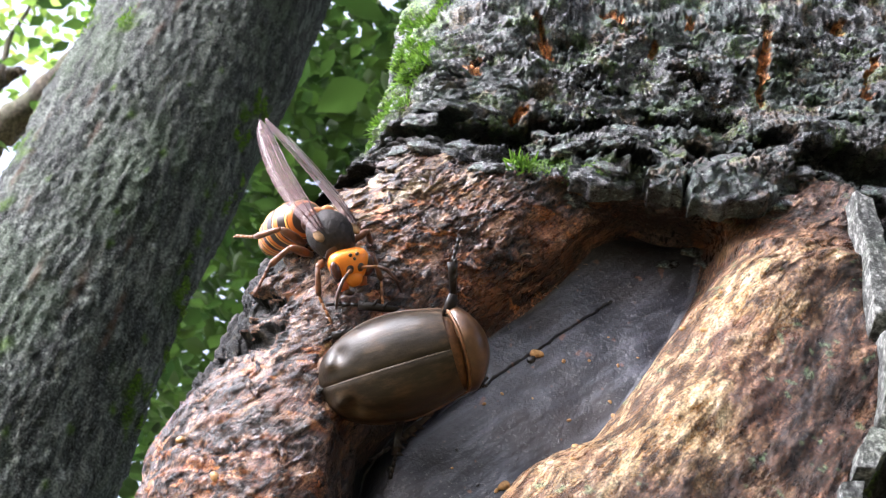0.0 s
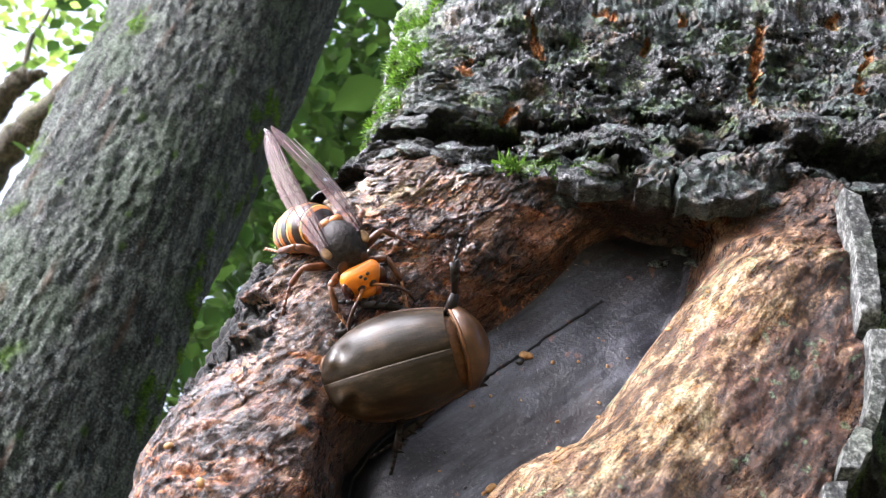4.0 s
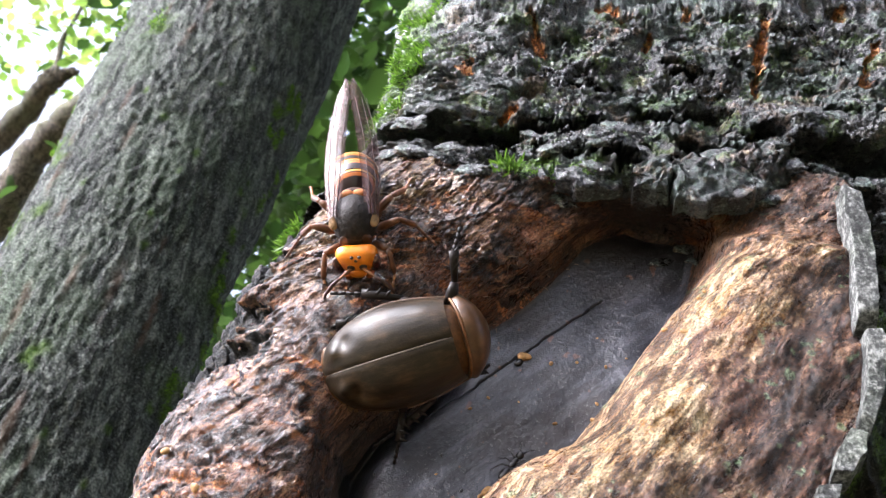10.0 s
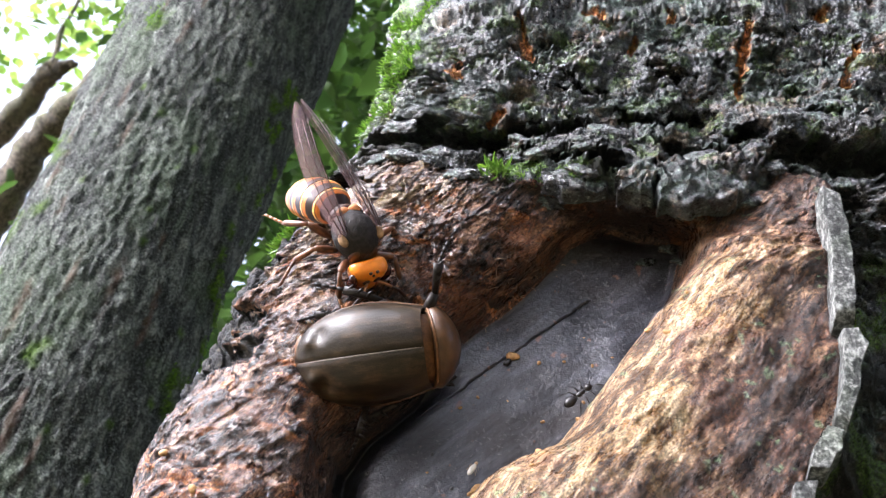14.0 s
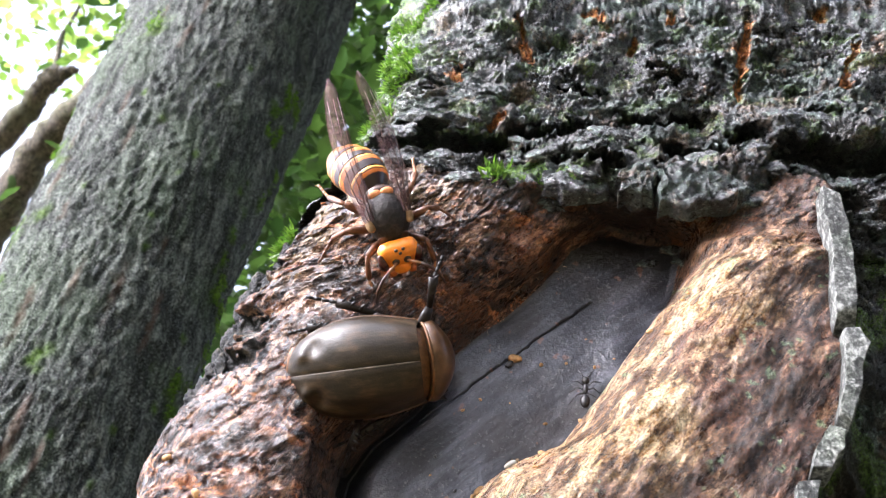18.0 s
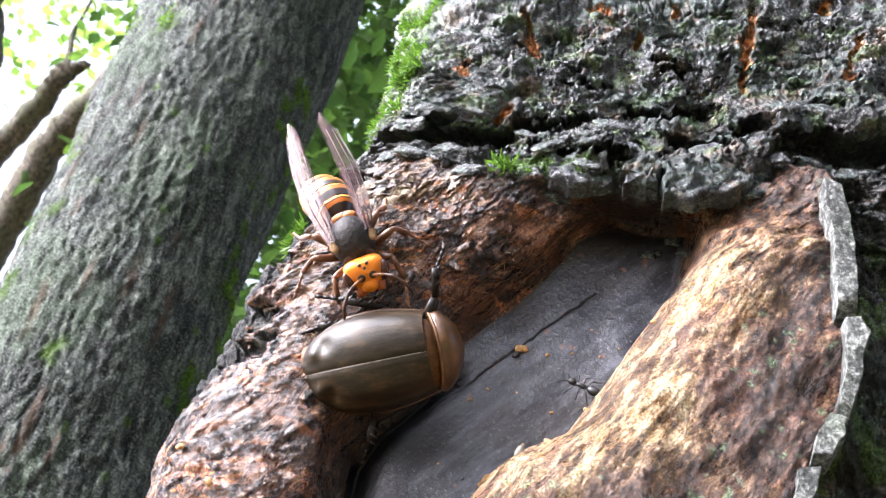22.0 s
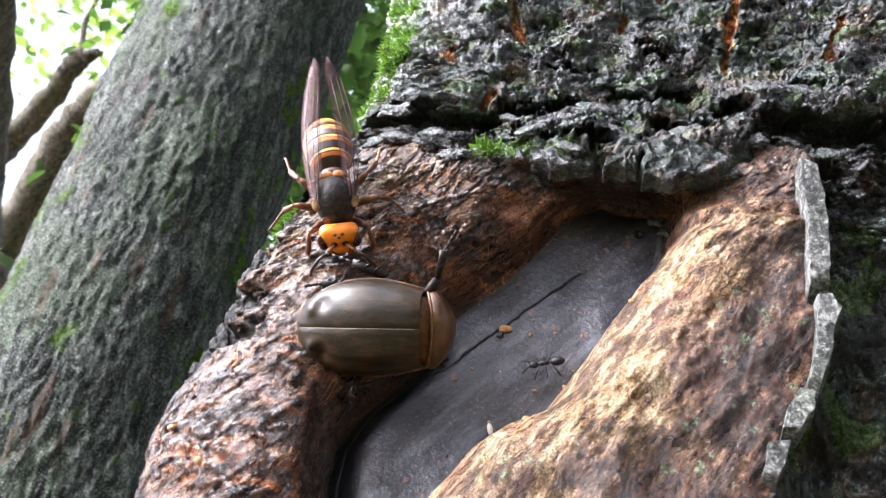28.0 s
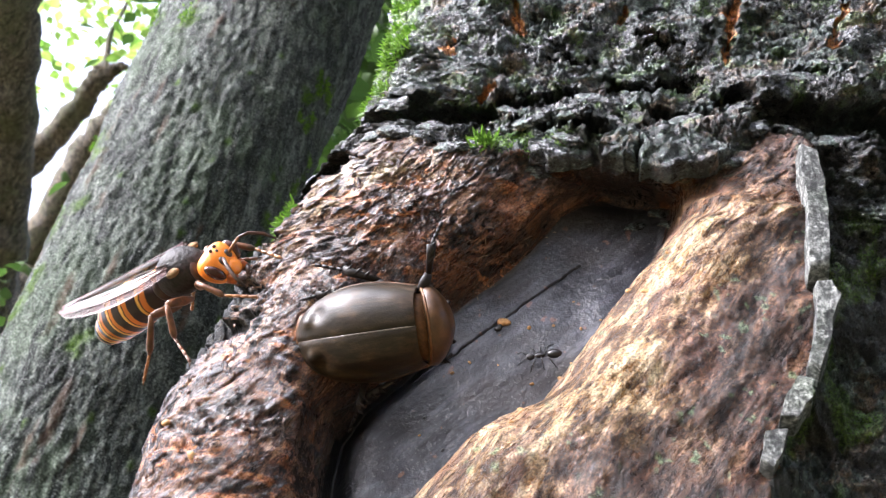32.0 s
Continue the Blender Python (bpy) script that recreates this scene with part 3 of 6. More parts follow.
    # grey edge of the old bark beside the wound, and the bark that falls away beyond it
    beyond = step(-0.001, 0.002, strip) * step(-0.008, 0.0, -over)
    slot = 0.0095 * np.exp(-((strip + 0.0) / 0.003) ** 2) * step(-0.012, 0.0, -over)
    outer = bark - 0.003 - 0.16 * np.clip(strip, 0, 0.03) + 0.0022 * (1 - np.abs(fbm(s * 130 + 0.8 * wx, z * 26, 3, 105)) * 2) + 0.010 * np.exp(-np.clip(strip, 0, 9) / 0.006)
    fringe = step(0.004, -0.002, s - np.interp(z, EDGE_Z, EDGE_X) - EDGE_IN - 0.012 - 0.007 * fbm(s * 90, z * 90, 4, 101, 0.6)) * step(1.262, 1.275, z)
    above = step(-0.0012, 0.0012, over)
    h = callus * (1 - beyond) + outer * beyond
    h = np.where(hole, wood, h)
    edgeband = np.clip(1 - np.minimum(dl, dr) / 0.0015, 0, 1) * 0.5
    h = np.where(hole, h * (1 - edgeband) + 0.001 * edgeband, h)
    h = h * (1 - fringe) + (0.0125 + 0.0010 * crumb + 0.0032 * fbm(s * 95, z * 70, 3, 103, 0.5)) * fringe
    under = step(-0.010, -0.001, over) * (1 - beyond) * step(-0.03, -0.012, s) * step(-0.05, -0.04, -s)
    h = h - 0.001 * under * (1 - above)
    h = h * (1 - above) + bark * above
    crust = (fringe > 0.5) & (above < 0.985)
    far = step(1.40, 1.52, z) + step(-1.2, -1.15, -z)
    h = h * (1 - far) + (bark * far if np.any(far > 0) else 0)
    zone = np.where((above > 0.985) | (beyond > 0.5) | (fringe > 0.5) | (far > 0.5), 0, np.where(hole & inside(s, z + 0.0015, HOLE_LEFT + HOLE_RIGHT[1:-1]), 2, 1))
    zone = np.where(crust & (far < 0.5), 3, zone)
    # what covers it; black also holds painted shade
    patch = fbm(s * 38, z * 38, 3, 111)
    streak = fbm((s * 0.81 - z * 0.59) * 190, (s * 0.59 + z * 0.81) * 40, 4, 115, 0.6)
    tan = right * np.clip(1.0 - 0.95 * step(0.022, 0.040, dr + 0.012 * patch + 0.008 * streak), 0.05, 1) * (0.45 + 0.55 * step(-0.55, 0.05, streak)) * (0.35 + 0.65 * step(0.001, 0.006, dr + 0.006 * patch)) * (1 - 0.55 * step(1.288, 1.304, z))
    scraped = (1 - right) * np.exp(-(((s + 0.052 - 0.55 * (z - 1.335)) / 0.011) ** 2 + ((z - 1.338) / 0.022) ** 2)) * step(-0.25, 0.15, streak)
    tan = tan + 0.9 * scraped + 0.35 * (1 - right) * step(-0.045, -0.02, -np.abs(over + 0.020)) * step(0.0, 0.5, patch) * step(0.02, 0.04, -s)
    tan = np.clip(tan + 0.30 * (1 - right) * step(0.024, 0.045, dl) * step(-0.1, 0.4, streak), 0, 1)
    rust = (1 - right) * step(-0.024, -0.006, -dl) * step(1.283, 1.29, z)
    flecks = step(0.24, 0.36, fbm(s * 200, z * 300, 4, 117, 0.62))
    bars = (1 - right) * step(0.25, 0.75, np.sin((z + 0.10 * s) * 1100 + 4 * patch)) * step(1.258, 1.250, z) * step(0.003, 0.007, dl) * step(0.026, 0.018, dl) * step(-0.3, 0.1, streak)
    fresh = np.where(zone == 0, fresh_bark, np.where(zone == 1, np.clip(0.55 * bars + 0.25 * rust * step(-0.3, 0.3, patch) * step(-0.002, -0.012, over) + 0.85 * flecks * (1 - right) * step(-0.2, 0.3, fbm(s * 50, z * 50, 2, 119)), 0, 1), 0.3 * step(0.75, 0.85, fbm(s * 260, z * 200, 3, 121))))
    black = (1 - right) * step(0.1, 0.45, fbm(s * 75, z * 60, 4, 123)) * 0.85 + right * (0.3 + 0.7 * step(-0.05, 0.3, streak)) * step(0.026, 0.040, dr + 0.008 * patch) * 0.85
    # shade of the groove beside the dead wood, painted on the callus
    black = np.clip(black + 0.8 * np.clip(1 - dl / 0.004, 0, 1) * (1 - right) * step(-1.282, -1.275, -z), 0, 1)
    # shade painted under the lip
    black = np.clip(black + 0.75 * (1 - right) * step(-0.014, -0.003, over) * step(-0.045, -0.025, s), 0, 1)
    # on the dead wood: painted shade in the groove and the hollow's top
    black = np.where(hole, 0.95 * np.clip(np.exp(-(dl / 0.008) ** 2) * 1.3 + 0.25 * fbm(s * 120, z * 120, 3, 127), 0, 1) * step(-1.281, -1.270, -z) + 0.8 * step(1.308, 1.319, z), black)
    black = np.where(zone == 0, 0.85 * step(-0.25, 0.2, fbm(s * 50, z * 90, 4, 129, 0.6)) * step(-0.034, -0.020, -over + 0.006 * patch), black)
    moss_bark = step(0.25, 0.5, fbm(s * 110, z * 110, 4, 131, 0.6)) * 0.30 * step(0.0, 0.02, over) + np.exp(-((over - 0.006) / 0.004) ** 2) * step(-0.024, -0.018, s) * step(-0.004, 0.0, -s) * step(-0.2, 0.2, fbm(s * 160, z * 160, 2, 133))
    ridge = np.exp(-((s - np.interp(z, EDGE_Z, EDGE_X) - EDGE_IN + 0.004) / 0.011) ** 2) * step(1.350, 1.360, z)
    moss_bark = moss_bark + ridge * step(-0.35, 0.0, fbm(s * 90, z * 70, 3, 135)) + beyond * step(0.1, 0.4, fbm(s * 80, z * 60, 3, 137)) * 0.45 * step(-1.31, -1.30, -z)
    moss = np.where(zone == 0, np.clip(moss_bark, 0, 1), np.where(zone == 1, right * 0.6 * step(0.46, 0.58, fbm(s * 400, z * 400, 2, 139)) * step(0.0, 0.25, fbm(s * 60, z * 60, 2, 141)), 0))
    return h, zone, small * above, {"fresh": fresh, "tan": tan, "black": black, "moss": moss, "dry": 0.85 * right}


def overhang(z):
    """How much the skin's swellings hang down, towards the lip of the wound."""
    return 0.65 * step(1.275, 1.330, z)


def grid_lines(stops):
    """Coordinates from (from, to, spacing) runs, end to end."""
    out = []
    for a, b, d in stops:
        out += list(np.linspace(a, b, max(2, int(round((b - a) / d)) + 1))[:-1])
    return np.array(out + [stops[-1][1]])


def lean(a, z):
    """How far the trunk's left edge stands off its mean place, fading to nothing on the front."""
    return (np.interp(z, EDGE_Z, EDGE_X) + 0.1085 + EDGE_IN) * step(0.0, 0.07, -a)


EDGE_IN = 0.0125
SKIN = {}


def section(a, z):
    """Point and outward normal of the trunk's plan at arc place a (a = x on the flat front; it goes round to the left and right)."""
    r, big = 0.028, 0.13
    a0, a1 = -0.1085 + r, 0.12
    left, right = np.clip(a0 - a, 0, None), np.clip(a - a1, 0, None)
    tl, tr = np.clip(left / r, 0, np.pi / 2), np.clip(right / big, 0, np.pi / 2)
    lx, rx = np.clip(left - r * np.pi / 2, 0, None), np.clip(right - big * np.pi / 2, 0, None)
    x = np.clip(a, a0, a1) - r * np.sin(tl) + big * np.sin(tr) + 0.55 * lx * step(0, 0.3, lx)
    y = r * (1 - np.cos(tl)) + big * (1 - np.cos(tr)) + lx + rx
    nx, ny = -np.sin(tl) + np.sin(tr), -np.cos(np.maximum(tl, tr))
    return x + lean(a, z), y, nx, ny


def build_trunk():
    base = tagged(new("old_tree"), "old tree with dark wet rough bark and a healed wound", "tree")
    a = grid_lines([(-0.42, -0.16, 0.012), (-0.16, -0.118, 0.0016), (-0.118, 0.098, 0.00031), (0.098, 0.14, 0.0016), (0.14, 0.52, 0.014)])
    z = grid_lines([(-0.02, 1.0, 0.04), (1.0, 1.19, 0.006), (1.19, 1.222, 0.0016), (1.222, 1.408, 0.00031), (1.408, 1.46, 0.0016), (1.46, 1.7, 0.01), (1.7, 4.4, 0.07)])
    A, Z = np.meshgrid(a, z)
    h, zone, small, cover = trunk_field(A + lean(A, Z), Z)
    x, y, nx, ny = section(A, Z)
    co = np.stack([x + nx * h, y + ny * h, Z - overhang(Z) * np.clip(h - small, 0, 1)], -1).reshape(-1, 3)
    SKIN.update(s=(A + lean(A, Z)).ravel(), co=co, nx=nx.ravel(), ny=ny.ravel())
    n, m = len(z), len(a)
    i = np.arange(n * m).reshape(n, m)
    quads = np.stack([i[:-1, :-1], i[:-1, 1:], i[1:, 1:], i[1:, :-1]], -1).reshape(-1, 4)
    kind = zone[:-1, :-1].reshape(-1)
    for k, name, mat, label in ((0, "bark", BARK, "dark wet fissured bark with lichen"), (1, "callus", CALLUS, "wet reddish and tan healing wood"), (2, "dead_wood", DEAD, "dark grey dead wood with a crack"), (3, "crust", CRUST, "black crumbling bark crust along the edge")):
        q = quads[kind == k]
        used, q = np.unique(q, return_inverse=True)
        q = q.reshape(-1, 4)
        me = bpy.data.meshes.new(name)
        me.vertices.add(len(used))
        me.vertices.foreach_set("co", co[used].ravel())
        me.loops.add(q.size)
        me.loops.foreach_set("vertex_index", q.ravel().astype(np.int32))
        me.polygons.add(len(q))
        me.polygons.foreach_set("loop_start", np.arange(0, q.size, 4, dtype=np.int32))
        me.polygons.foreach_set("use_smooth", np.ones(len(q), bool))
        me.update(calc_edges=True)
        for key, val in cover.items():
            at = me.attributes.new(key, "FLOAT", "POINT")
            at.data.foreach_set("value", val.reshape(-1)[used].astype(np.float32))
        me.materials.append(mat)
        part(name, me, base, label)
    # the plain back of the trunk
    lx = (x[:, 0], y[:, 0])
    rx = (x[:, -1], y[:, -1])
    verts, faces = [], []
    for r in range(0, n, 8):
        for k in range(9):
            t = k / 8
            bow = 0.12 * math.sin(math.pi * t)
            verts.append((lx[0][r] * (1 - t) + rx[0][r] * t, lx[1][r] * (1 - t) + rx[1][r] * t + bow, z[r]))
    rows = len(verts) // 9
    for r in range(rows - 1):
        for k in range(8):
            v = r * 9 + k
            faces.append((v, v + 9, v + 10, v + 1))
    part("back_bark", mesh_of("back_bark", verts, faces, BARK), base)
    return base


old_tree = build_trunk()


def skin_point(a, z):
    """Where the old tree's skin lies at plan place a and height z, and which way it faces."""
    k = int(np.argmin((SKIN["s"] - a) ** 2 + (SKIN["co"][:, 2] - z) ** 2))
    p = SKIN["co"][k]
    return Vector((p[0], p[1], z)), Vector((SKIN["nx"][k], SKIN["ny"][k], 0.0)).normalized()


# ---- the ground and the trees behind ----
def build_ground():
    n, size = 60, 400.0
    verts, faces = [], []
    for i in range(n + 1):
        for k in range(n + 1):
            x, y = ((2 * i / n - 1) ** 3 * size, (2 * k / n - 1) ** 3 * size)
            verts.append((x, y, 0.03 * noise.noise((x * 0.6, y * 0.6, 0))))
    for i in range(n):
        for k in range(n):
            v = i * (n + 1) + k
            faces.append((v, v + n + 1, v + n + 2, v + 1))
    g = new("ground", mesh_of("ground", verts, faces, SOIL))
    return tagged(g, "forest floor of dark soil and leaf litter", "ground", kind="structure")


build_ground()


def round_trunk(name, p0, p1, r_of, z0, z1, mat, seed, fine, marks):
    """A standing trunk through p0 and p1, with ridged bark; marks: moss and rusty patches as (height, angle, size, kind)."""
    p0, p1 = Vector(p0), Vector(p1)
    d = (p1 - p0) / (p1.z - p0.z)
    z = grid_lines([(z0, fine[0], 0.06), (fine[0], fine[1], 0.0032), (fine[1], z1, 0.08)])
    ang = np.linspace(-np.pi, np.pi, 300)
    T, Z = np.meshgrid(ang, z)
    R = np.interp(Z, [q[0] for q in r_of], [q[1] for q in r_of])
    u = T * 0.085
    wob, wav = fbm(u * 45, Z * 14, 3, seed), fbm(u * 45, Z * 18, 3, seed + 3)
    f1, f2, own = cells(u * 125 + 0.9 * wob, Z * 42 + 0.9 * wav, seed + 5)
    ridged = 1 - np.abs(fbm(u * 60 + Z * 6, Z * 14, 4, seed + 31, 0.6)) * 2.2
    h = 0.0013 * step(0.0, 0.25, f2 - f1) * (0.3 + own) + 0.0013 * fbm(u * 210, Z * 95, 4, seed + 9, 0.65) + 0.0009 * ridged + 0.007 * fbm(u * 9, Z * 4, 2, seed + 11)
    rr = R + h
    cx, cy = p0.x + d.x * (Z - p0.z), p0.y + d.y * (Z - p0.z)
    co = np.stack([cx + rr * np.sin(T), cy - rr * np.cos(T), Z], -1).reshape(-1, 3)
    n, m = T.shape
    i = np.arange(n * m).reshape(n, m)
    quads = np.stack([i[:-1, :-1], i[:-1, 1:], i[1:, 1:], i[1:, :-1]], -1).reshape(-1, 4)
    moss, fresh = np.zeros(T.shape), np.zeros(T.shape)
    for mz, mt, size, kind in marks:
        dist = np.hypot((Z - mz) / (1.6 if kind == "moss" else 7.0), (T - mt) * R) / size + 0.7 * fbm(u * 130, Z * 110, 3, seed + 17)
        (moss if kind == "moss" else fresh)[...] += np.clip(1.4 - dist, 0, 1)
    me = bpy.data.meshes.new(name)
    me.from_pydata(co.tolist(), [], quads.tolist())
    me.polygons.foreach_set("use_smooth", [True] * len(quads))
    for key, val in (("moss", moss), ("fresh", fresh)):
        me.attributes.new(key, "FLOAT", "POINT").data.foreach_set("value", np.clip(val, 0, 1).reshape(-1).astype(np.float32))
    me.materials.append(mat)
    return me


second = tagged(new("slender_tree"), "grey-barked tree trunk with mossy patches behind the old tree", "tree")
BG0, BG1 = Vector((-0.3246, 0.3711, 1.4500)), Vector((-0.2951, 0.4077, 2.0095))
MARKS = [(1.507, 0.14, 0.006, "moss"), (1.63, -0.39, 0.005, "moss"), (1.85, -0.2, 0.010, "moss"), (1.735, 0.25, 0.003, "moss"), (1.92, -0.05, 0.008, "moss")]
rnd = random.Random(5)
MARKS += [(rnd.uniform(1.50, 1.85), 1.42 + rnd.uniform(-0.25, 0.2), rnd.uniform(0.002, 0.006), "moss") for _ in range(40)]
MARKS += [(rnd.uniform(1.35, 2.1), -0.75 + rnd.uniform(-0.3, 0.2), rnd.uniform(0.003, 0.009), "moss") for _ in range(16)]
MARKS += [(rnd.uniform(1.35, 2.1), rnd.uniform(-0.6, 1.2), rnd.uniform(0.0012, 0.003), "moss") for _ in range(24)]
MARKS += [(rnd.uniform(1.35, 2.1), rnd.uniform(-1.0, 0.9), rnd.uniform(0.0012, 0.003), "rust") for _ in range(34)]
TAPER_Z, TAPER_R = [0, 1.450, 2.010, 2.2, 4.4], [0.075, 0.0721, 0.0943, 0.0971, 0.07]
part("trunk", round_trunk("trunk", BG0, BG1, list(zip(TAPER_Z, TAPER_R)), -0.02, 4.4, FAR, 200, (1.30, 2.15), MARKS), second)


def moss_pad(mz, mt, size, seed):
    # a small cushion of moss standing on the bark
    rng = random.Random(seed)
    r = float(np.interp(mz, TAPER_Z, TAPER_R)) + 0.001
    k = (mz - BG0.z) / (BG1.z - BG0.z)
    c = BG0.lerp(BG1, k)
    verts, faces = [], []
    for _ in range(40):
        t, z = mt + rng.gauss(0, size * 0.5) / r, mz + rng.gauss(0, size * 0.8)
        out = Vector((math.sin(t), -math.cos(t), 0))
        p = Vector((c.x, c.y, z)) + out * r
        d = (out + Vector([rng.gauss(0, 0.5) for _ in range(3)])).normalized()
        side = d.cross(Vector((0, 0, 1))).normalized() * 0.0006
        l = rng.uniform(0.0015, 0.0035)
        n = len(verts)
        verts += [p - side, p + side, p + d * l * 0.6 + side, p + d * l, p + d * l * 0.6 - side]
        faces.append((n, n + 1, n + 2, n + 3, n + 4))
    part("moss_pad", mesh_of("moss_pad", verts, faces, MOSS), second)


for k, (mz, mt, size, kind) in enumerate(MARKS):
    if kind == "moss" and size > 0.0035:
        moss_pad(mz, mt, size, 900 + k)


def crown(name, centre, spread, count, size, seed, mat, parent):
    """Leaves as small folded blades, scattered in clumps."""
    rng = random.Random(seed)
    verts, faces = [], []
    clumps = [Vector([rng.gauss(c, s) for c, s in zip(centre, spread)]) for _ in range(max(4, count // 22))]
    for _ in range(count):
        c = rng.choice(clumps)
        p = c + Vector([rng.gauss(0, size * 2.2) for _ in range(3)])
        l, w = size * rng.uniform(0.7, 1.3), size * rng.uniform(0.28, 0.42)
        m = Matrix.Translation(p) @ Euler((rng.uniform(-0.9, 0.5), rng.uniform(-0.7, 0.7), rng.uniform(0, 6.3))).to_matrix().to_4x4()
        n = len(verts)
        for v in ((0, 0, 0), (w * 0.8, l * 0.3, 0.12 * w), (w, l * 0.55, 0.18 * w), (w * 0.5, l * 0.85, 0.05 * w), (0, l * 1.1, -0.12 * l), (-w * 0.5, l * 0.85, 0.05 * w), (-w, l * 0.55, 0.18 * w), (-w * 0.8, l * 0.3, 0.12 * w), (0, l * 0.5, -0.06 * l)):
            verts.append(m @ Vector(v))
        for k in range(8):
            faces.append((n + k, n + (k + 1) % 8, n + 8))
    return part(name, mesh_of(name, verts, faces, mat), parent)


def limb(points, r0, r1, seed, sides=10):
    rng = random.Random(seed)
    pts = [Vector(p) for p in points]
    fine = []
    for p, q in zip(pts[:-1], pts[1:]):
        for k in range(8):
            fine.append(p.lerp(q, k / 8) + Vector([rng.gauss(0, r0 * 0.07) for _ in range(3)]))
    fine.append(pts[-1])
    n = len(fine)
    return tube(fine, [(r0 + (r1 - r0) * k / (n - 1)) * (1 + rng.uniform(-0.05, 0.07)) for k in range(n)], sides)


third = tagged(new("branching_tree"), "dark bare-limbed tree against the bright sky", "tree")
part("trunk", mesh_of("trunk", *limb([(-1.75, 2.2, -0.02), (-1.62, 2.0, 1.4), (-1.50, 1.845, 2.712), (-1.46, 1.682, 2.933), (-1.42, 1.494, 3.131), (-1.38, 1.292, 3.307), (-1.2, 1.1, 4.2)], 0.09, 0.075, 3, 16), TWIG), third)
part("limb", mesh_of("limb", *limb([(-1.62, 2.0, 2.9), (-1.665, 2.166, 3.20), (-1.59, 2.084, 3.36), (-1.49, 1.976, 3.53), (-1.33, 1.897, 3.68), (-1.2, 1.85, 3.9)], 0.062, 0.04, 4), TWIG), third)
part("limb", mesh_of("limb", *limb([(-1.80, 2.06, 3.40), (-1.72, 2.058, 3.565), (-1.664, 2.034, 3.628), (-1.57, 1.978, 3.732), (-1.53, 1.940, 3.790), (-1.505, 1.93, 3.835)], 0.048, 0.028, 6), TWIG), third)
part("knot", mesh_of("knot", *limb([(-1.53, 1.940, 3.78), (-1.50, 1.935, 3.815), (-1.47, 1.93, 3.835), (-1.44, 1.92, 3.84)], 0.034, 0.012, 8), TWIG), third)
part("twig", mesh_of("twig", *limb([(-1.51, 1.94, 3.82), (-1.53, 1.92, 4.0), (-1.50, 1.9, 4.15)], 0.012, 0.006, 9, 6), TWIG), third)
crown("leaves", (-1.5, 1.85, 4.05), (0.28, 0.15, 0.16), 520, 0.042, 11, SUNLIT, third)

shrub = tagged(new("undergrowth_tree"), "leafy green tree with dense shaded foliage", "tree")
part("trunk", mesh_of("trunk", *limb([(-0.25, 2.6, -0.02), (-0.28, 2.5, 1.6), (-0.35, 2.4, 3.6), (-0.3, 2.3, 5.0)], 0.08, 0.04, 13, 12), TWIG), shrub)
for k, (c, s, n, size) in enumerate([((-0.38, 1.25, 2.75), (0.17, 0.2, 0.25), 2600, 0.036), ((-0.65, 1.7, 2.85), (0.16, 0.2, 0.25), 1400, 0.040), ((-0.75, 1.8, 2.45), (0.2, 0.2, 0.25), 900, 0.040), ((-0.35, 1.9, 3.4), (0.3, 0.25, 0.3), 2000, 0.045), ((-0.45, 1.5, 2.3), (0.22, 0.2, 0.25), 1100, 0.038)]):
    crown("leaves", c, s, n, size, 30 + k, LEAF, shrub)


# crown of the slender tree, out of view, added to block sky light from above
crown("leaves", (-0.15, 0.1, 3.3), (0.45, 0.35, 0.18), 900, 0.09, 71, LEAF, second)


# ---- unseen trees, added to shade the place from above, behind and the far side ----
SHADE_TREES = [((1.9, -3.2), 3.0, 1.2, 47), ((3.0, -2.4), 4.2, 1.4, 42), ((3.6, 0.8), 4.4, 1.5, 43), ((2.0, 3.6), 4.8, 1.4, 44), ((0.6, 0.7), 6.6, 1.5, 45), ((-2.6, -4.2), 4.6, 1.3, 46)]
for (fx, fy), fz, fs, seed in SHADE_TREES:
    ft = tagged(new("unseen_shade_tree"), "tall leafy tree of the surrounding wood", "tree", "trees of the wood")
    top = fz + 1.0 if fz < 6 else fz
    part("trunk", mesh_of("trunk", *limb([(fx, fy + (2.4 if fz > 6 else 0), -0.02), (fx + 0.1, fy + (2.2 if fz > 6 else 0), 2.0), (fx + 0.05, fy + (1.0 if fz > 6 else 0), top * 0.8), (fx, fy, top)], 0.13, 0.05, seed, 12), TWIG), ft)
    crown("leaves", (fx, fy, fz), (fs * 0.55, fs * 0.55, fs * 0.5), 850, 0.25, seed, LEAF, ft)


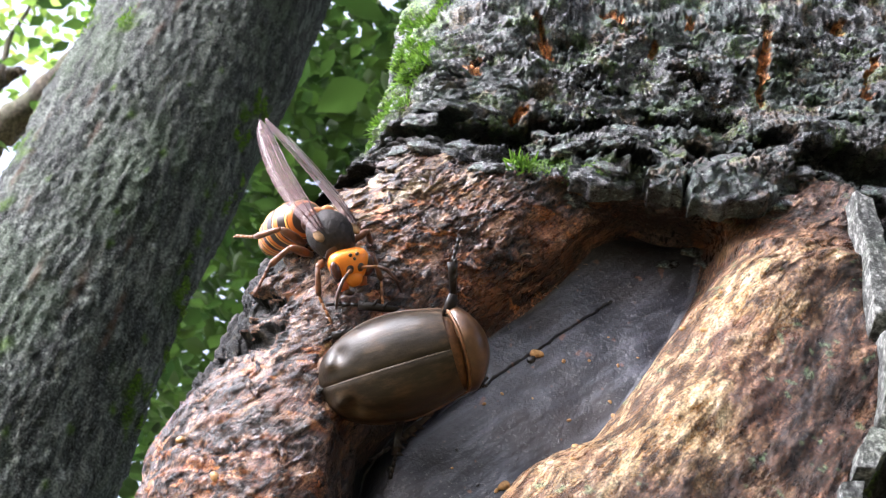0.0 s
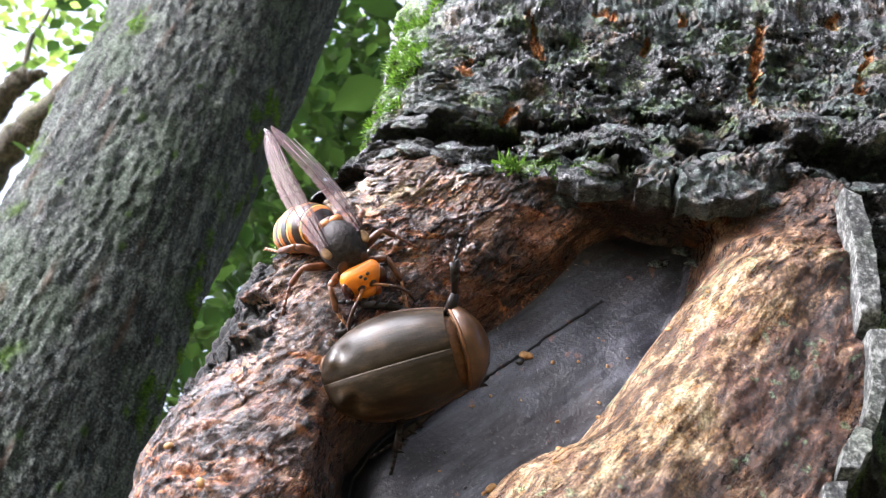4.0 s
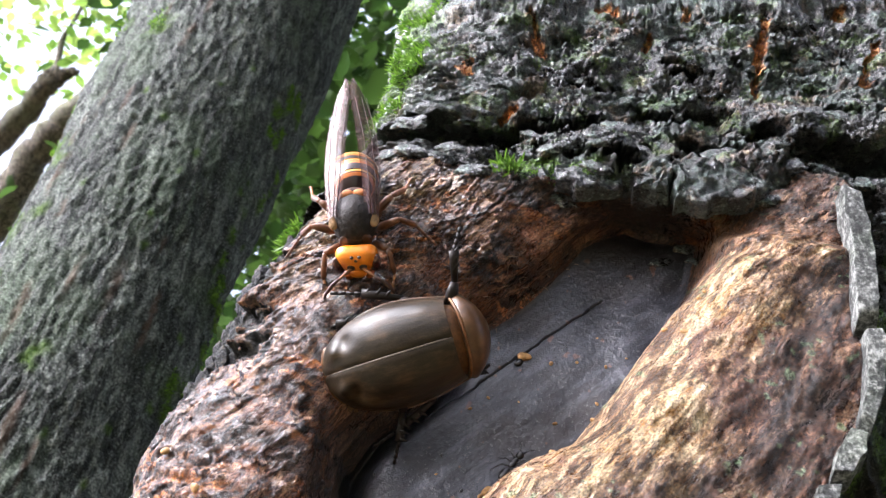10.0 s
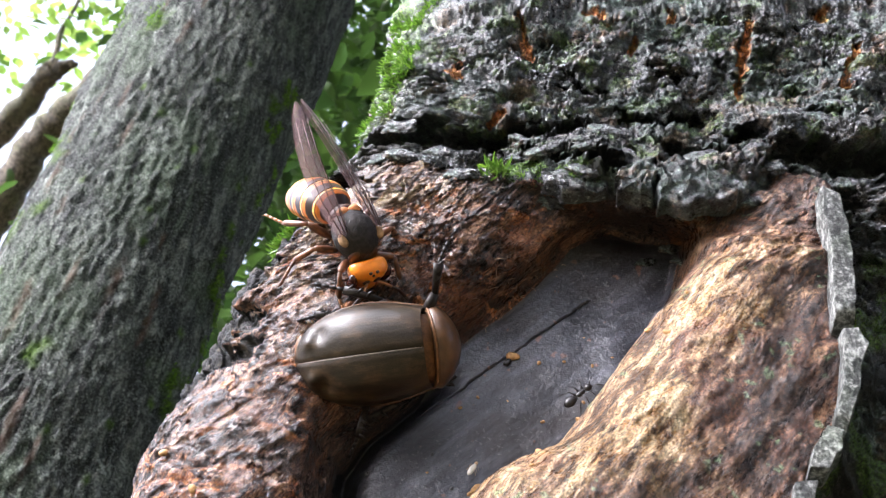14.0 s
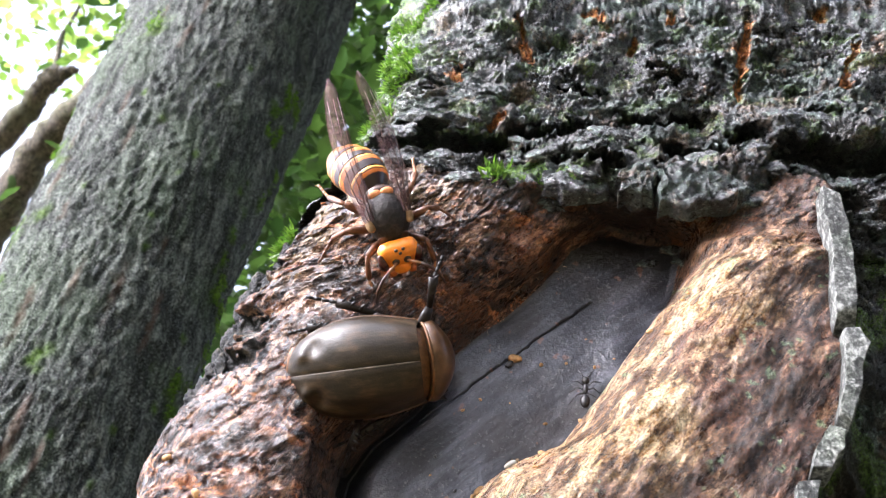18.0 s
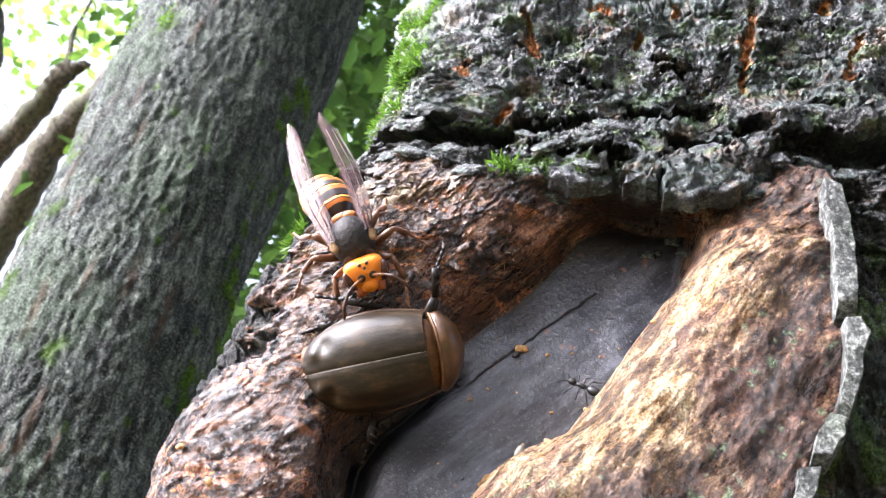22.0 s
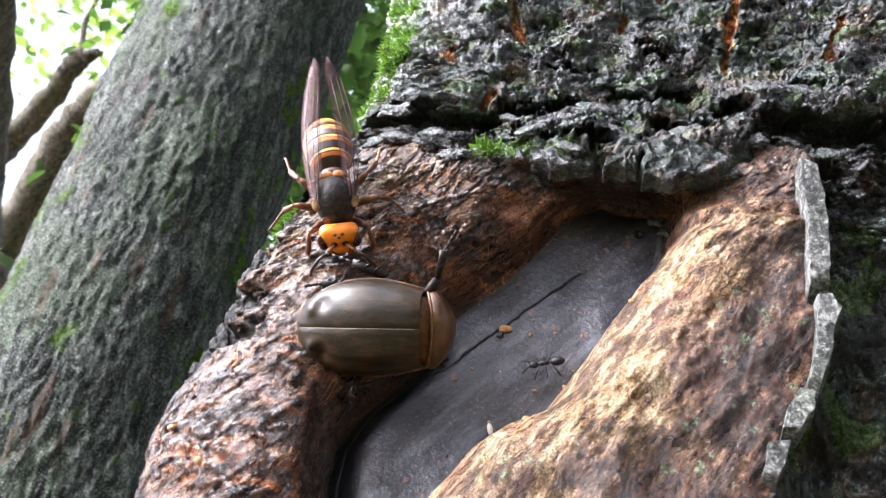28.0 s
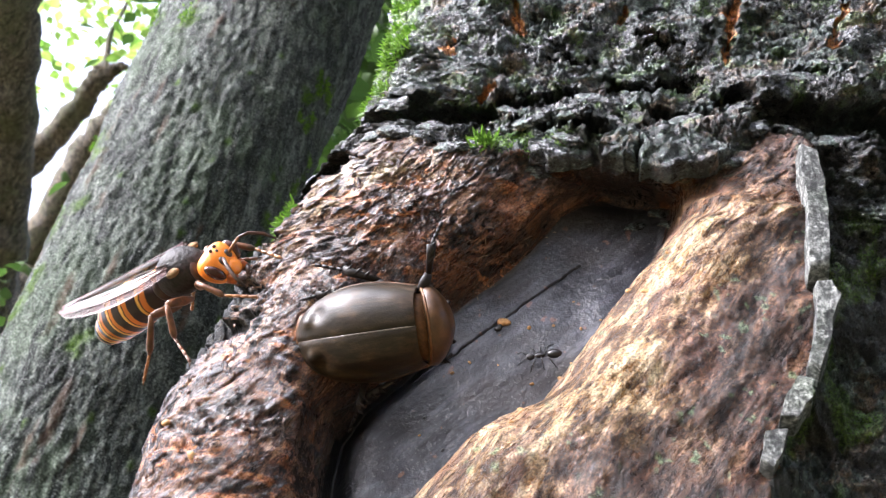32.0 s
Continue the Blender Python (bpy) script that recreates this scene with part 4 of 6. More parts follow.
# ---- moss tufts on the old tree ----
def moss_tuft(a, z, size, seed, count=46, tilt=0.0, out=0.0):
    p, nrm = skin_point(a, z)
    p = p + nrm * out
    rng = random.Random(seed)
    verts, faces = [], []
    side = nrm.cross(Vector((0, 0, 1))).normalized()
    up = side.cross(nrm)
    for _ in range(count):
        root = p + side * rng.gauss(0, size * 0.32) + up * rng.gauss(0, size * 0.22) - nrm * 0.001
        d = (nrm * rng.uniform(0.35, 1.0) + side * rng.gauss(0, 0.55) + up * (rng.gauss(0.1, 0.55) + tilt)).normalized()
        l, w = size * rng.uniform(0.35, 0.9), size * 0.055
        s2 = d.cross(Vector((rng.gauss(0, 1), rng.gauss(0, 1), rng.gauss(0, 1)))).normalized()
        n = len(verts)
        for f, g in ((0, 0.7), (0.45, 1.0), (0.8, 0.6)):
            q = root + d * l * f + Vector((0, 0, -0.12 * l * f * f))
            verts += [q - s2 * w * g, q + s2 * w * g]
        verts.append(root + d * l + Vector((0, 0, -0.12 * l)))
        faces += [(n, n + 1, n + 3, n + 2), (n + 2, n + 3, n + 5, n + 4), (n + 4, n + 5, n + 6)]
    ob = new("moss_tuft", mesh_of("moss_tuft", verts, faces, MOSS))
    ob.parent = old_tree
    return ob


moss_tuft(-0.0235, 1.3262, 0.0054, 1, 90, 0.1, 0.002)
moss_tuft(-0.0165, 1.3245, 0.0030, 2, 60)
moss_tuft(-0.0135, 1.3230, 0.0026, 3, 40)
moss_tuft(-0.0020, 1.3235, 0.0032, 14, 30)
moss_tuft(-0.0770, 1.3290, 0.0062, 4, 150, 0.2, 0.003)
moss_tuft(-0.0795, 1.3255, 0.0055, 5, 120, 0.2, 0.003)
moss_tuft(-0.0985, 1.2692, 0.0036, 6, 26)
moss_tuft(-0.1000, 1.2625, 0.0032, 7, 14)
moss_tuft(-0.0982, 1.2738, 0.0030, 8, 16)
rnd = random.Random(21)
for k in range(50):
    zz = 1.352 + 0.080 * k / 50
    moss_tuft(float(np.interp(zz, EDGE_Z, EDGE_X)) + EDGE_IN + 0.002 + rnd.uniform(-0.008, 0.008), zz, rnd.uniform(0.0040, 0.0065), 60 + k, 70)


# ---- grey bark edge, flakes and crumbs ----
def slab(outline, thick, seed, m, wild=1.0):
    """A rough slab of bark over a four-cornered or longer outline (x across, z up), thick along y, with crumbled edges."""
    n, half = 40, len(outline) // 2
    top, low = [Vector((p[0], 0, p[1])) for p in outline[:half + len(outline) % 2]], [Vector((p[0], 0, p[1])) for p in outline[half + len(outline) % 2:]][::-1]

    def along(chain, t):
        k = min(int(t * (len(chain) - 1)), len(chain) - 2) if len(chain) > 1 else 0
        return chain[k].lerp(chain[min(k + 1, len(chain) - 1)], t * (len(chain) - 1) - k)
    verts, faces = [], []
    off = Vector((seed * 3.1, seed * 1.7, 0))
    for i in range(n + 1):
        for k in range(n + 1):
            u, v = i / n, k / n
            q = along(top, u).lerp(along(low, u), v)
            rim = min(u, 1 - u, v, 1 - v) * 2
            jag = Vector((noise.noise(q * 300 + off), 0, noise.noise(q * 300 - off))) * thick * 0.45 * wild
            rough = noise.noise(q * 190 + off) * 0.5 + noise.noise(q * 520 + off) * 0.35 + noise.noise(q * 1300 + off) * 0.22 + noise.noise(q * 2600 + off) * 0.12
            q = q + jag
            q.y = thick * (0.5 - min(1.0, (rim * 12) ** 0.5) * (0.85 + 0.75 * rough * wild)) if rim > 0 else thick * 0.6
            verts.append(m @ q)
    for i in range(n):
        for k in range(n):
            v = i * (n + 1) + k
            faces.append((v, v + n + 1, v + n + 2, v + 1))
    return verts, faces


def bark_piece(name, outline, thick, seed, y, mat, label, turn=0.0):
    ob = part(name, mesh_of(name, *slab(outline, thick, seed, pose(0, y, 0, 0, 0, turn), 0.12 if mat == STRIP else 0.8), mat), old_tree, label)
    return ob


bark_piece("bark_edge", [(0.0545, 1.3090), (0.0585, 1.3060), (0.0590, 1.2960), (0.0582, 1.2860), (0.0560, 1.2680), (0.0512, 1.2672), (0.0522, 1.2780), (0.0540, 1.2900), (0.0535, 1.3000)], 0.007, 1, -0.0300, STRIP, "pale grey split edge of old bark")
bark_piece("bark_edge", [(0.0520, 1.2655), (0.0562, 1.2660), (0.0575, 1.2620), (0.0548, 1.2560), (0.0530, 1.2480), (0.0500, 1.2415), (0.0478, 1.2440), (0.0505, 1.2520), (0.0518, 1.2600)], 0.007, 2, -0.0295, STRIP, "pale grey split edge of old bark")
bark_piece("bark_edge", [(0.0490, 1.2410), (0.0480, 1.2360), (0.0440, 1.2310), (0.0408, 1.2315), (0.0425, 1.2370), (0.0460, 1.2420)], 0.007, 3, -0.0275, STRIP, "pale grey split edge of old bark")
bark_piece("bark_edge", [(0.0425, 1.2300), (0.0415, 1.2260), (0.0385, 1.2200), (0.0360, 1.2220), (0.0378, 1.2290)], 0.007, 4, -0.0265, STRIP, "pale grey split edge of old bark")
PLATES = [
    ([(0.0075, 1.3215), (0.0160, 1.3225), (0.0165, 1.3140), (0.0155, 1.3115), (0.0072, 1.3122)], 0.006, -0.0245),
    ([(0.0172, 1.3215), (0.0270, 1.3220), (0.0345, 1.3180), (0.0400, 1.3120), (0.0330, 1.3085), (0.0235, 1.3068), (0.0160, 1.3090)], 0.006, -0.0255),
    ([(-0.0120, 1.3270), (-0.0020, 1.3280), (0.0045, 1.3250), (0.0040, 1.3190), (-0.0040, 1.3160), (-0.0115, 1.3200)], 0.005, -0.0205),
]
for k, (o, th, y) in enumerate(PLATES):
    bark_piece("bark_plate", o, th, 10 + k, y, BARK, "thick wet bark plate on the lip of the wound", 2.0 * (k % 3 - 1))


def rough_lump(name, seed, mat, rx, ry, rz, wild):
    """A crumbly lump of bark, long along y, flat along z."""
    q = Vector((seed * 7.3, seed * 3.1, seed * 1.9))

    def shape(v):
        u = Vector((v.x / rx, v.y / ry, v.z / rz))
        return v * (1 + wild * (0.55 * noise.noise(u * 1.3 + q) + 0.35 * noise.noise(u * 3.1 + q) + 0.18 * noise.noise(u * 7 + q)))
    return mesh_of(name, *ball(rx, ry, rz, shape, 26, 18), mat)


def curled_flake(name, seed, mat, length, width):
    """A thin flake with a ragged outline, its far end lifting off."""
    rng = random.Random(seed)
    q = Vector((seed * 2.7, seed * 5.1, 0))
    nx, ny, thick = 8, 12, 0.00025
    top, low = [], []
    lift = rng.uniform(0.05, 0.22)
    for i in range(ny + 1):
        for k in range(nx + 1):
            u, v = 2 * k / nx - 1, i / ny
            w = width * (0.35 + 0.65 * math.sin(math.pi * (0.12 + 0.78 * v))) * (1 + 0.45 * noise.noise(Vector((v * 4, u, 0)) + q))
            p = Vector((u * w * 0.5, (v - 0.5) * length + 0.0004 * noise.noise(Vector((u * 3, v, 2)) + q), lift * length * v * v + 0.0003 * noise.noise(Vector((u * 2, v * 3, 5)) + q) - 0.0004 * u * u))
            top.append(p + Vector((0, 0, thick * (1 - 0.7 * abs(u)))))
            low.append(p - Vector((0, 0, thick)))
    n = len(top)
    faces = []
    for i in range(ny):
        for k in range(nx):
            v = i * (nx + 1) + k
            faces += [(v, v + 1, v + nx + 2, v + nx + 1), (n + v, n + v + nx + 1, n + v + nx + 2, n + v + 1)]
    ring = [k for k in range(nx + 1)] + [i * (nx + 1) + nx for i in range(1, ny + 1)] + [ny * (nx + 1) + k for k in range(nx - 1, -1, -1)] + [i * (nx + 1) for i in range(ny - 1, 0, -1)]
    for a, b in zip(ring, ring[1:] + ring[:1]):
        faces.append((a, n + a, n + b, b))
    return mesh_of(name, top + low, faces, mat)


def lay(name, me, a, z, turn, size, sink, tip=0.0):
    """Lay a piece on the old tree's skin: its y along the skin, turned from upright, its z outwards."""
    p, nrm = skin_point(a, z)
    side = Vector((0, 0, 1)).cross(nrm).normalized()
    up = nrm.cross(side)
    d = up * math.cos(turn) + side * math.sin(turn)
    m = Matrix((d.cross(nrm), d, nrm)).transposed().to_4x4()
    ob = new(name, me)
    ob.parent = old_tree
    ob.matrix_basis = Matrix.Translation(p - nrm * sink) @ m @ pose(0, 0, 0, tip) @ Matrix.Scale(size, 4)
    return ob


CHUNKS = [rough_lump("bark_chunk", 500 + k, CRUST, 0.0028, 0.0055, 0.0024, 0.75) for k in range(6)]
rnd = random.Random(61)
for k in range(46):
    zz = 1.268 + 0.086 * k / 46
    off = rnd.uniform(-0.008, 0.006)
    lay("bark_chunk", CHUNKS[k % 6], float(np.interp(zz, EDGE_Z, EDGE_X)) + EDGE_IN + off, zz, rnd.gauss(-0.6, 0.35), rnd.uniform(0.55, 1.15), 0.0004, rnd.uniform(-12, 12))
LEDGES = [rough_lump("bark_flake", 520 + k, BARK, 0.0022, 0.0048, 0.0013, 0.8) for k in range(6)]
for k in range(44):
    xx = -0.052 + 0.125 * k / 44 + rnd.uniform(-0.003, 0.003)
    zz = float(np.interp(xx, LIP_X, LIP_Z)) - 0.016 + rnd.choice((0.002, 0.008, 0.014, 0.022, 0.030)) + rnd.uniform(-0.002, 0.002)
    lay("bark_flake", LEDGES[k % 6], xx, zz, math.pi / 2 + rnd.gauss(0, 0.4), rnd.uniform(0.5, 1.1), -0.0003, rnd.uniform(-14, 14))
FLAKES = [curled_flake("wood_flake", 540 + k, CALLUS, 0.0040, 0.0018) for k in range(7)]
for k in range(90):
    t, u = rnd.random(), rnd.random()
    zz = 1.232 + 0.096 * t
    xx = float(np.interp(zz, [1.23, 1.26, 1.285, 1.31, 1.33], [-0.098, -0.094, -0.088, -0.078, -0.058])) + u * float(np.interp(zz, [1.23, 1.26, 1.285, 1.31, 1.33], [0.030, 0.026, 0.045, 0.055, 0.020]))
    lay("wood_flake", FLAKES[k % 7], xx, zz, rnd.gauss(-0.75, 0.5), rnd.uniform(0.35, 0.95), -0.0001, rnd.uniform(-6, 4))


# ---- the hornet ----
def leg(name, root, side, pts, parent, radii, tip):
    """A leg from the thorax: thigh and shin in brown, the foot in amber."""
    p = [Vector((side * x, y, z)) for x, y, z in pts]
    root = Vector((side * root[0], root[1], root[2]))
    r = radii
    chain = [root, p[0], p[1]]
    v = joined([tube([chain[0], chain[0].lerp(p[0], 0.35), chain[0].lerp(p[0], 0.8), p[0]], [r * 0.7, r * 1.15, r, r * 0.62], 8), tube([p[0], p[0].lerp(p[1], 0.3), p[0].lerp(p[1], 0.85), p[1]], [r * 0.55, r * 0.72, r * 0.85, r * 0.5], 8)])
    ob = part(name, mesh_of(name, *v, HORNET_LEG), parent)
    foot = []
    for k in range(4):
        a, b = p[1].lerp(p[2], k / 4), p[1].lerp(p[2], (k + 1) / 4)
        foot.append(tube([a, a.lerp(b, 0.75), b], [r * 0.36, r * 0.42, r * 0.36], 6))
    foot.append(tube([p[2], p[2] + Vector((side * 0.0008, -0.0004, -0.0006))], [r * 0.25, r * 0.05], 5))
    part("foot", mesh_of("foot", *joined(foot), tip), ob)
    return ob


def build_hornet():
    """Forward is +y, its back faces +z; the origin lies in the middle of the thorax."""
    root = tagged(new("hornet"), "giant hornet with orange head, dark thorax and banded abdomen", "hornet")

    def thorax_shape(v):
        v.z *= 1.0 + (0.08 if v.z > 0 else -0.1)
        v.x *= 1.0 - 0.16 * max(0.0, -v.y / 0.0075)
        return v + Vector((0, 0, 0.0006 * math.cos(v.y / 0.004)))
    th = part("thorax", mesh_of("thorax", *moved(ball(0.0056, 0.0070, 0.0053, thorax_shape), pose(0, 0.0004, 0)), THORAX), root, "dark grey-brown thorax with fine fuzz")
    part("collar", mesh_of("collar", *moved(ball(0.0040, 0.0014, 0.0036), pose(0, 0.0058, -0.0006)), HORNET_DARK), th)
    for side in (-1, 1):
        part("shoulder_plate", mesh_of("shoulder_plate", *moved(ball(0.0012, 0.0019, 0.0009), pose(side * 0.0048, 0.0028, 0.0030)), FUZZ), th)
    for side in (-1, 1):
        part("scutellum", mesh_of("scutellum", *moved(ball(0.0017, 0.0012, 0.0011), pose(side * 0.0016, -0.0046, 0.0038, 28, side * 14)), SCUTELLUM), th, "pinkish orange plate behind the thorax")
    part("propodeum", mesh_of("propodeum", *moved(ball(0.0040, 0.0022, 0.0036), pose(0, -0.0058, 0.0002)), HORNET_DARK), th)
    # head
    def head_shape(v):
        n = [v.x / 0.0050, v.y / 0.0031, v.z / 0.0044]
        q = [math.copysign(abs(c) ** 0.78, c) for c in n]
        x, y, z = q[0] * 0.0050, q[1] * 0.0031, q[2] * 0.0044
        x *= 1.0 + 0.06 * max(0.0, q[2]) if q[2] > 0 else 1.0 + 0.30 * q[2]
        if q[1] < 0:
            y += 0.0012 * (1 - q[0] * q[0]) * -q[1]
        return Vector((x, y, z - 0.0006 * max(0.0, q[2]) * (1 - q[0] * q[0])))
    m = pose(0, 0.0034, -0.0014, 8)
    hd = part("head", mesh_of("head", *moved(ball(0.0050, 0.0031, 0.0044, head_shape, 40, 28), m), ORANGE), root, "broad bright orange head")
    hd.matrix_basis = pose(0, 0.0061, -0.0006)
    part("face_plate", mesh_of("face_plate", *moved(ball(0.0021, 0.0010, 0.0018), m @ pose(0, 0.0026, -0.0028)), ORANGE), hd)
    for side in (-1, 1):
        part("compound_eye", mesh_of("compound_eye", *moved(ball(0.0012, 0.0016, 0.0026), m @ pose(side * 0.0043, 0.0016, -0.0004, 0, side * 16, side * -24)), EYE), hd, "dark red-brown compound eye")
        part("antenna_socket", mesh_of("antenna_socket", *moved(ball(0.0010, 0.0007, 0.0011), m @ pose(side * 0.0014, 0.0028, 0.0000)), HORNET_DARK), hd)
        a = m @ Vector((side * 0.0014, 0.0032, 0.0000))
        scape = [a, a + Vector((side * 0.0012, 0.0014, 0.0006)), a + Vector((side * 0.0026, 0.0028, 0.0010))]
        part("antenna_base", mesh_of("antenna_base", *tube(scape, [0.00040, 0.00036, 0.00034], 8), AMBER), hd)
        pts = [scape[-1], a + Vector((side * 0.0044, 0.0038, 0.0002)), a + Vector((side * 0.0064, 0.0050, -0.0022)), a + Vector((side * 0.0074, 0.0062, -0.0052))]
        part("antenna", mesh_of("antenna", *tube(pts, [0.00034, 0.00042, 0.00042, 0.0002], 8), HORNET_DARK), hd)
        jaw = [m @ Vector((side * 0.0026, 0.0014, -0.0032)), m @ Vector((side * 0.0024, 0.0024, -0.0050))]
        md = part("mandible", mesh_of("mandible", *tube(jaw, [0.0013, 0.0010], 10), JAW), hd, "red-brown jaw")
        part("tooth", mesh_of("tooth", *tube([jaw[1], m @ Vector((side * 0.0014, 0.0028, -0.0058)), m @ Vector((side * 0.0004, 0.0028, -0.0060))], [0.0010, 0.0006, 0.0002], 10), HORNET_DARK), md)
    for x, z in ((0, 0.0022), (-0.0009, 0.0032), (0.0009, 0.0032)):
        part("simple_eye", mesh_of("simple_eye", *moved(ball(0.00048, 0.0004, 0.00048, None, 10, 6), m @ pose(x, 0.0026 - 0.25 * (z - 0.0022), z)), HORNET_DARK), hd)
    # abdomen: overlapping rings on a line that curls down
    ab = part("abdomen", mesh_of("abdomen", *ball(0.0018, 0.0016, 0.0018), HORNET_DARK), root, "abdomen banded in yellow-orange and dark brown")
    ab.matrix_basis = pose(0, -0.0078, -0.0004, 40, 0, 15)
    rings = [(0.0042, 0.0020, 0.0052), (0.0046, 0.0051, 0.0061), (0.0044, 0.0060, 0.0062), (0.0040, 0.0060, 0.0056), (0.0034, 0.0054, 0.0044), (0.0036, 0.0043, 0.0004)]
    at, down = Vector((0, 0.0002, 0)), 0.0
    for k, (length, r0, r1) in enumerate(rings):
        down += radians(5)
        d, n = Vector((0, -math.cos(down), -math.sin(down))), Vector((0, -math.sin(down), math.cos(down)))
        verts, faces, along = [], [], []
        for i in range(9):
            t = i / 8
            r = r0 + (r1 - r0) * (math.sin(t * math.pi / 2) if k < 5 else t ** 2.2)
            if t > 0.85 and k < 5:
                r -= 0.0004 * ((t - 0.85) / 0.15) ** 2
            for j in range(28):
                a = 2 * math.pi * j / 28
                verts.append(at + d * (length * (1.08 if k < 5 else 1.0) * t) + Vector((1, 0, 0)) * (1.06 * r * math.cos(a)) + n * (0.92 * r * math.sin(a)))
                along.append(t if k < 5 else 0.3 + 0.7 * t)
        for i in range(8):
            for j in range(28):
                faces.append((i * 28 + j, i * 28 + (j + 1) % 28, (i + 1) * 28 + (j + 1) % 28, (i + 1) * 28 + j))
        me = mesh_of("ring", verts, faces, BANDS)
        me.attributes.new("along", "FLOAT", "POINT").data.foreach_set("value", along)
        part("ring", me, ab)
        at = at + d * length
    part("waist", mesh_of("waist", *tube([(0, -0.0062, 0), (0, -0.0078, -0.0004), (0, -0.0092, -0.0006)], [0.0022, 0.0011, 0.002], 12), HORNET_DARK), root)
    part("sting_tip", mesh_of("sting_tip", *tube([at - d * 0.0006, at + d * 0.0009], [0.0006, 0.0001], 8), HORNET_DARK), ab)
    # wings, folded lengthwise along the back
    wings = []
    for side in (-1, 1):
        verts, faces = [], []
        n, w = 18, 5
        for i in range(n + 1):
            t = i / n
            half = 0.0022 * (0.35 + 0.9 * math.sin(math.pi * min(1.0, 0.12 + 0.80 * t)) ** 0.8) * (1 if t < 0.86 else math.sqrt(max(0.02, 1 - ((t - 0.86) / 0.14) ** 2)))
            for k in range(w + 1):
                f = 2 * k / w - 1
                verts.append(Vector((f * half + 0.0016 * math.sin(math.pi * t) * side, -0.039 * t, 0.0007 * math.cos(f * 1.4) + 0.0005 * math.sin(f * 9) * (1 - 0.3 * t))))
        for i in range(n):
            for k in range(w):
                v = i * (w + 1) + k
                faces.append((v, v + 1, v + w + 2, v + w + 1))
        base = pose(side * 0.0044, 0.0022, 0.0040, -7, side * 24, side * -8.5)
        wing = part("wing", mesh_of("wing", verts, faces, WING), root, "folded smoky brown translucent wing")
        wing.matrix_basis = base
        wings.append(wing)
        veins = [tube([Vector((f * 0.0023 * g + 0.0016 * math.sin(math.pi * t) * side, -0.039 * t, 0.0009)) for t, g in ((0.0, 0.4), (0.25, 1.0), (0.55, 1.05), (0.85, 0.9))], [0.00015, 0.00013, 0.0001, 0.00006], 5) for f in (-0.95, -0.35, 0.45)]
        for v in veins:
            part("wing_vein", mesh_of("wing_vein", *v, HORNET_DARK), wing)
    # legs reach the bark about 11 mm below the middle of the thorax
    for side in (-1, 1):
        leg("front_leg", (0.0032, 0.0046, -0.0036), side, [(0.0075, 0.0085, -0.0010), (0.0085, 0.0125, -0.0060), (0.0070, 0.0175, -0.0105)], root, 0.0009, AMBER)
        leg("middle_leg", (0.0040, 0.0006, -0.0044), side, [(0.0105, 0.0008, -0.0004), (0.0140, -0.0010, -0.0065), (0.0185, 0.0020, -0.0112)], root, 0.00095, HORNET_LEG)
        leg("hind_leg", (0.0036, -0.0036, -0.0044), side, [(0.0088, -0.0068, -0.0012), (0.0116, -0.0128, -0.0076), (0.0128, -0.0190, -0.0118)], root, 0.0010, AMBER)
    return root, hd, ab, wings


hornet, hornet_head, hornet_abdomen, hornet_wings = build_hornet()


# ---- the beetle ----
def beetle_back(u):
    """Height of the closed wing cases over the rim, from the shoulders (0) to the tail (1)."""
    return (0.0100 + 0.0018 * math.sin(math.pi * min(0.75, 0.2 + 0.9 * u))) * math.sqrt(max(0.0, 1 - max(0.0, (u - 0.26) / 0.74) ** 2.3))


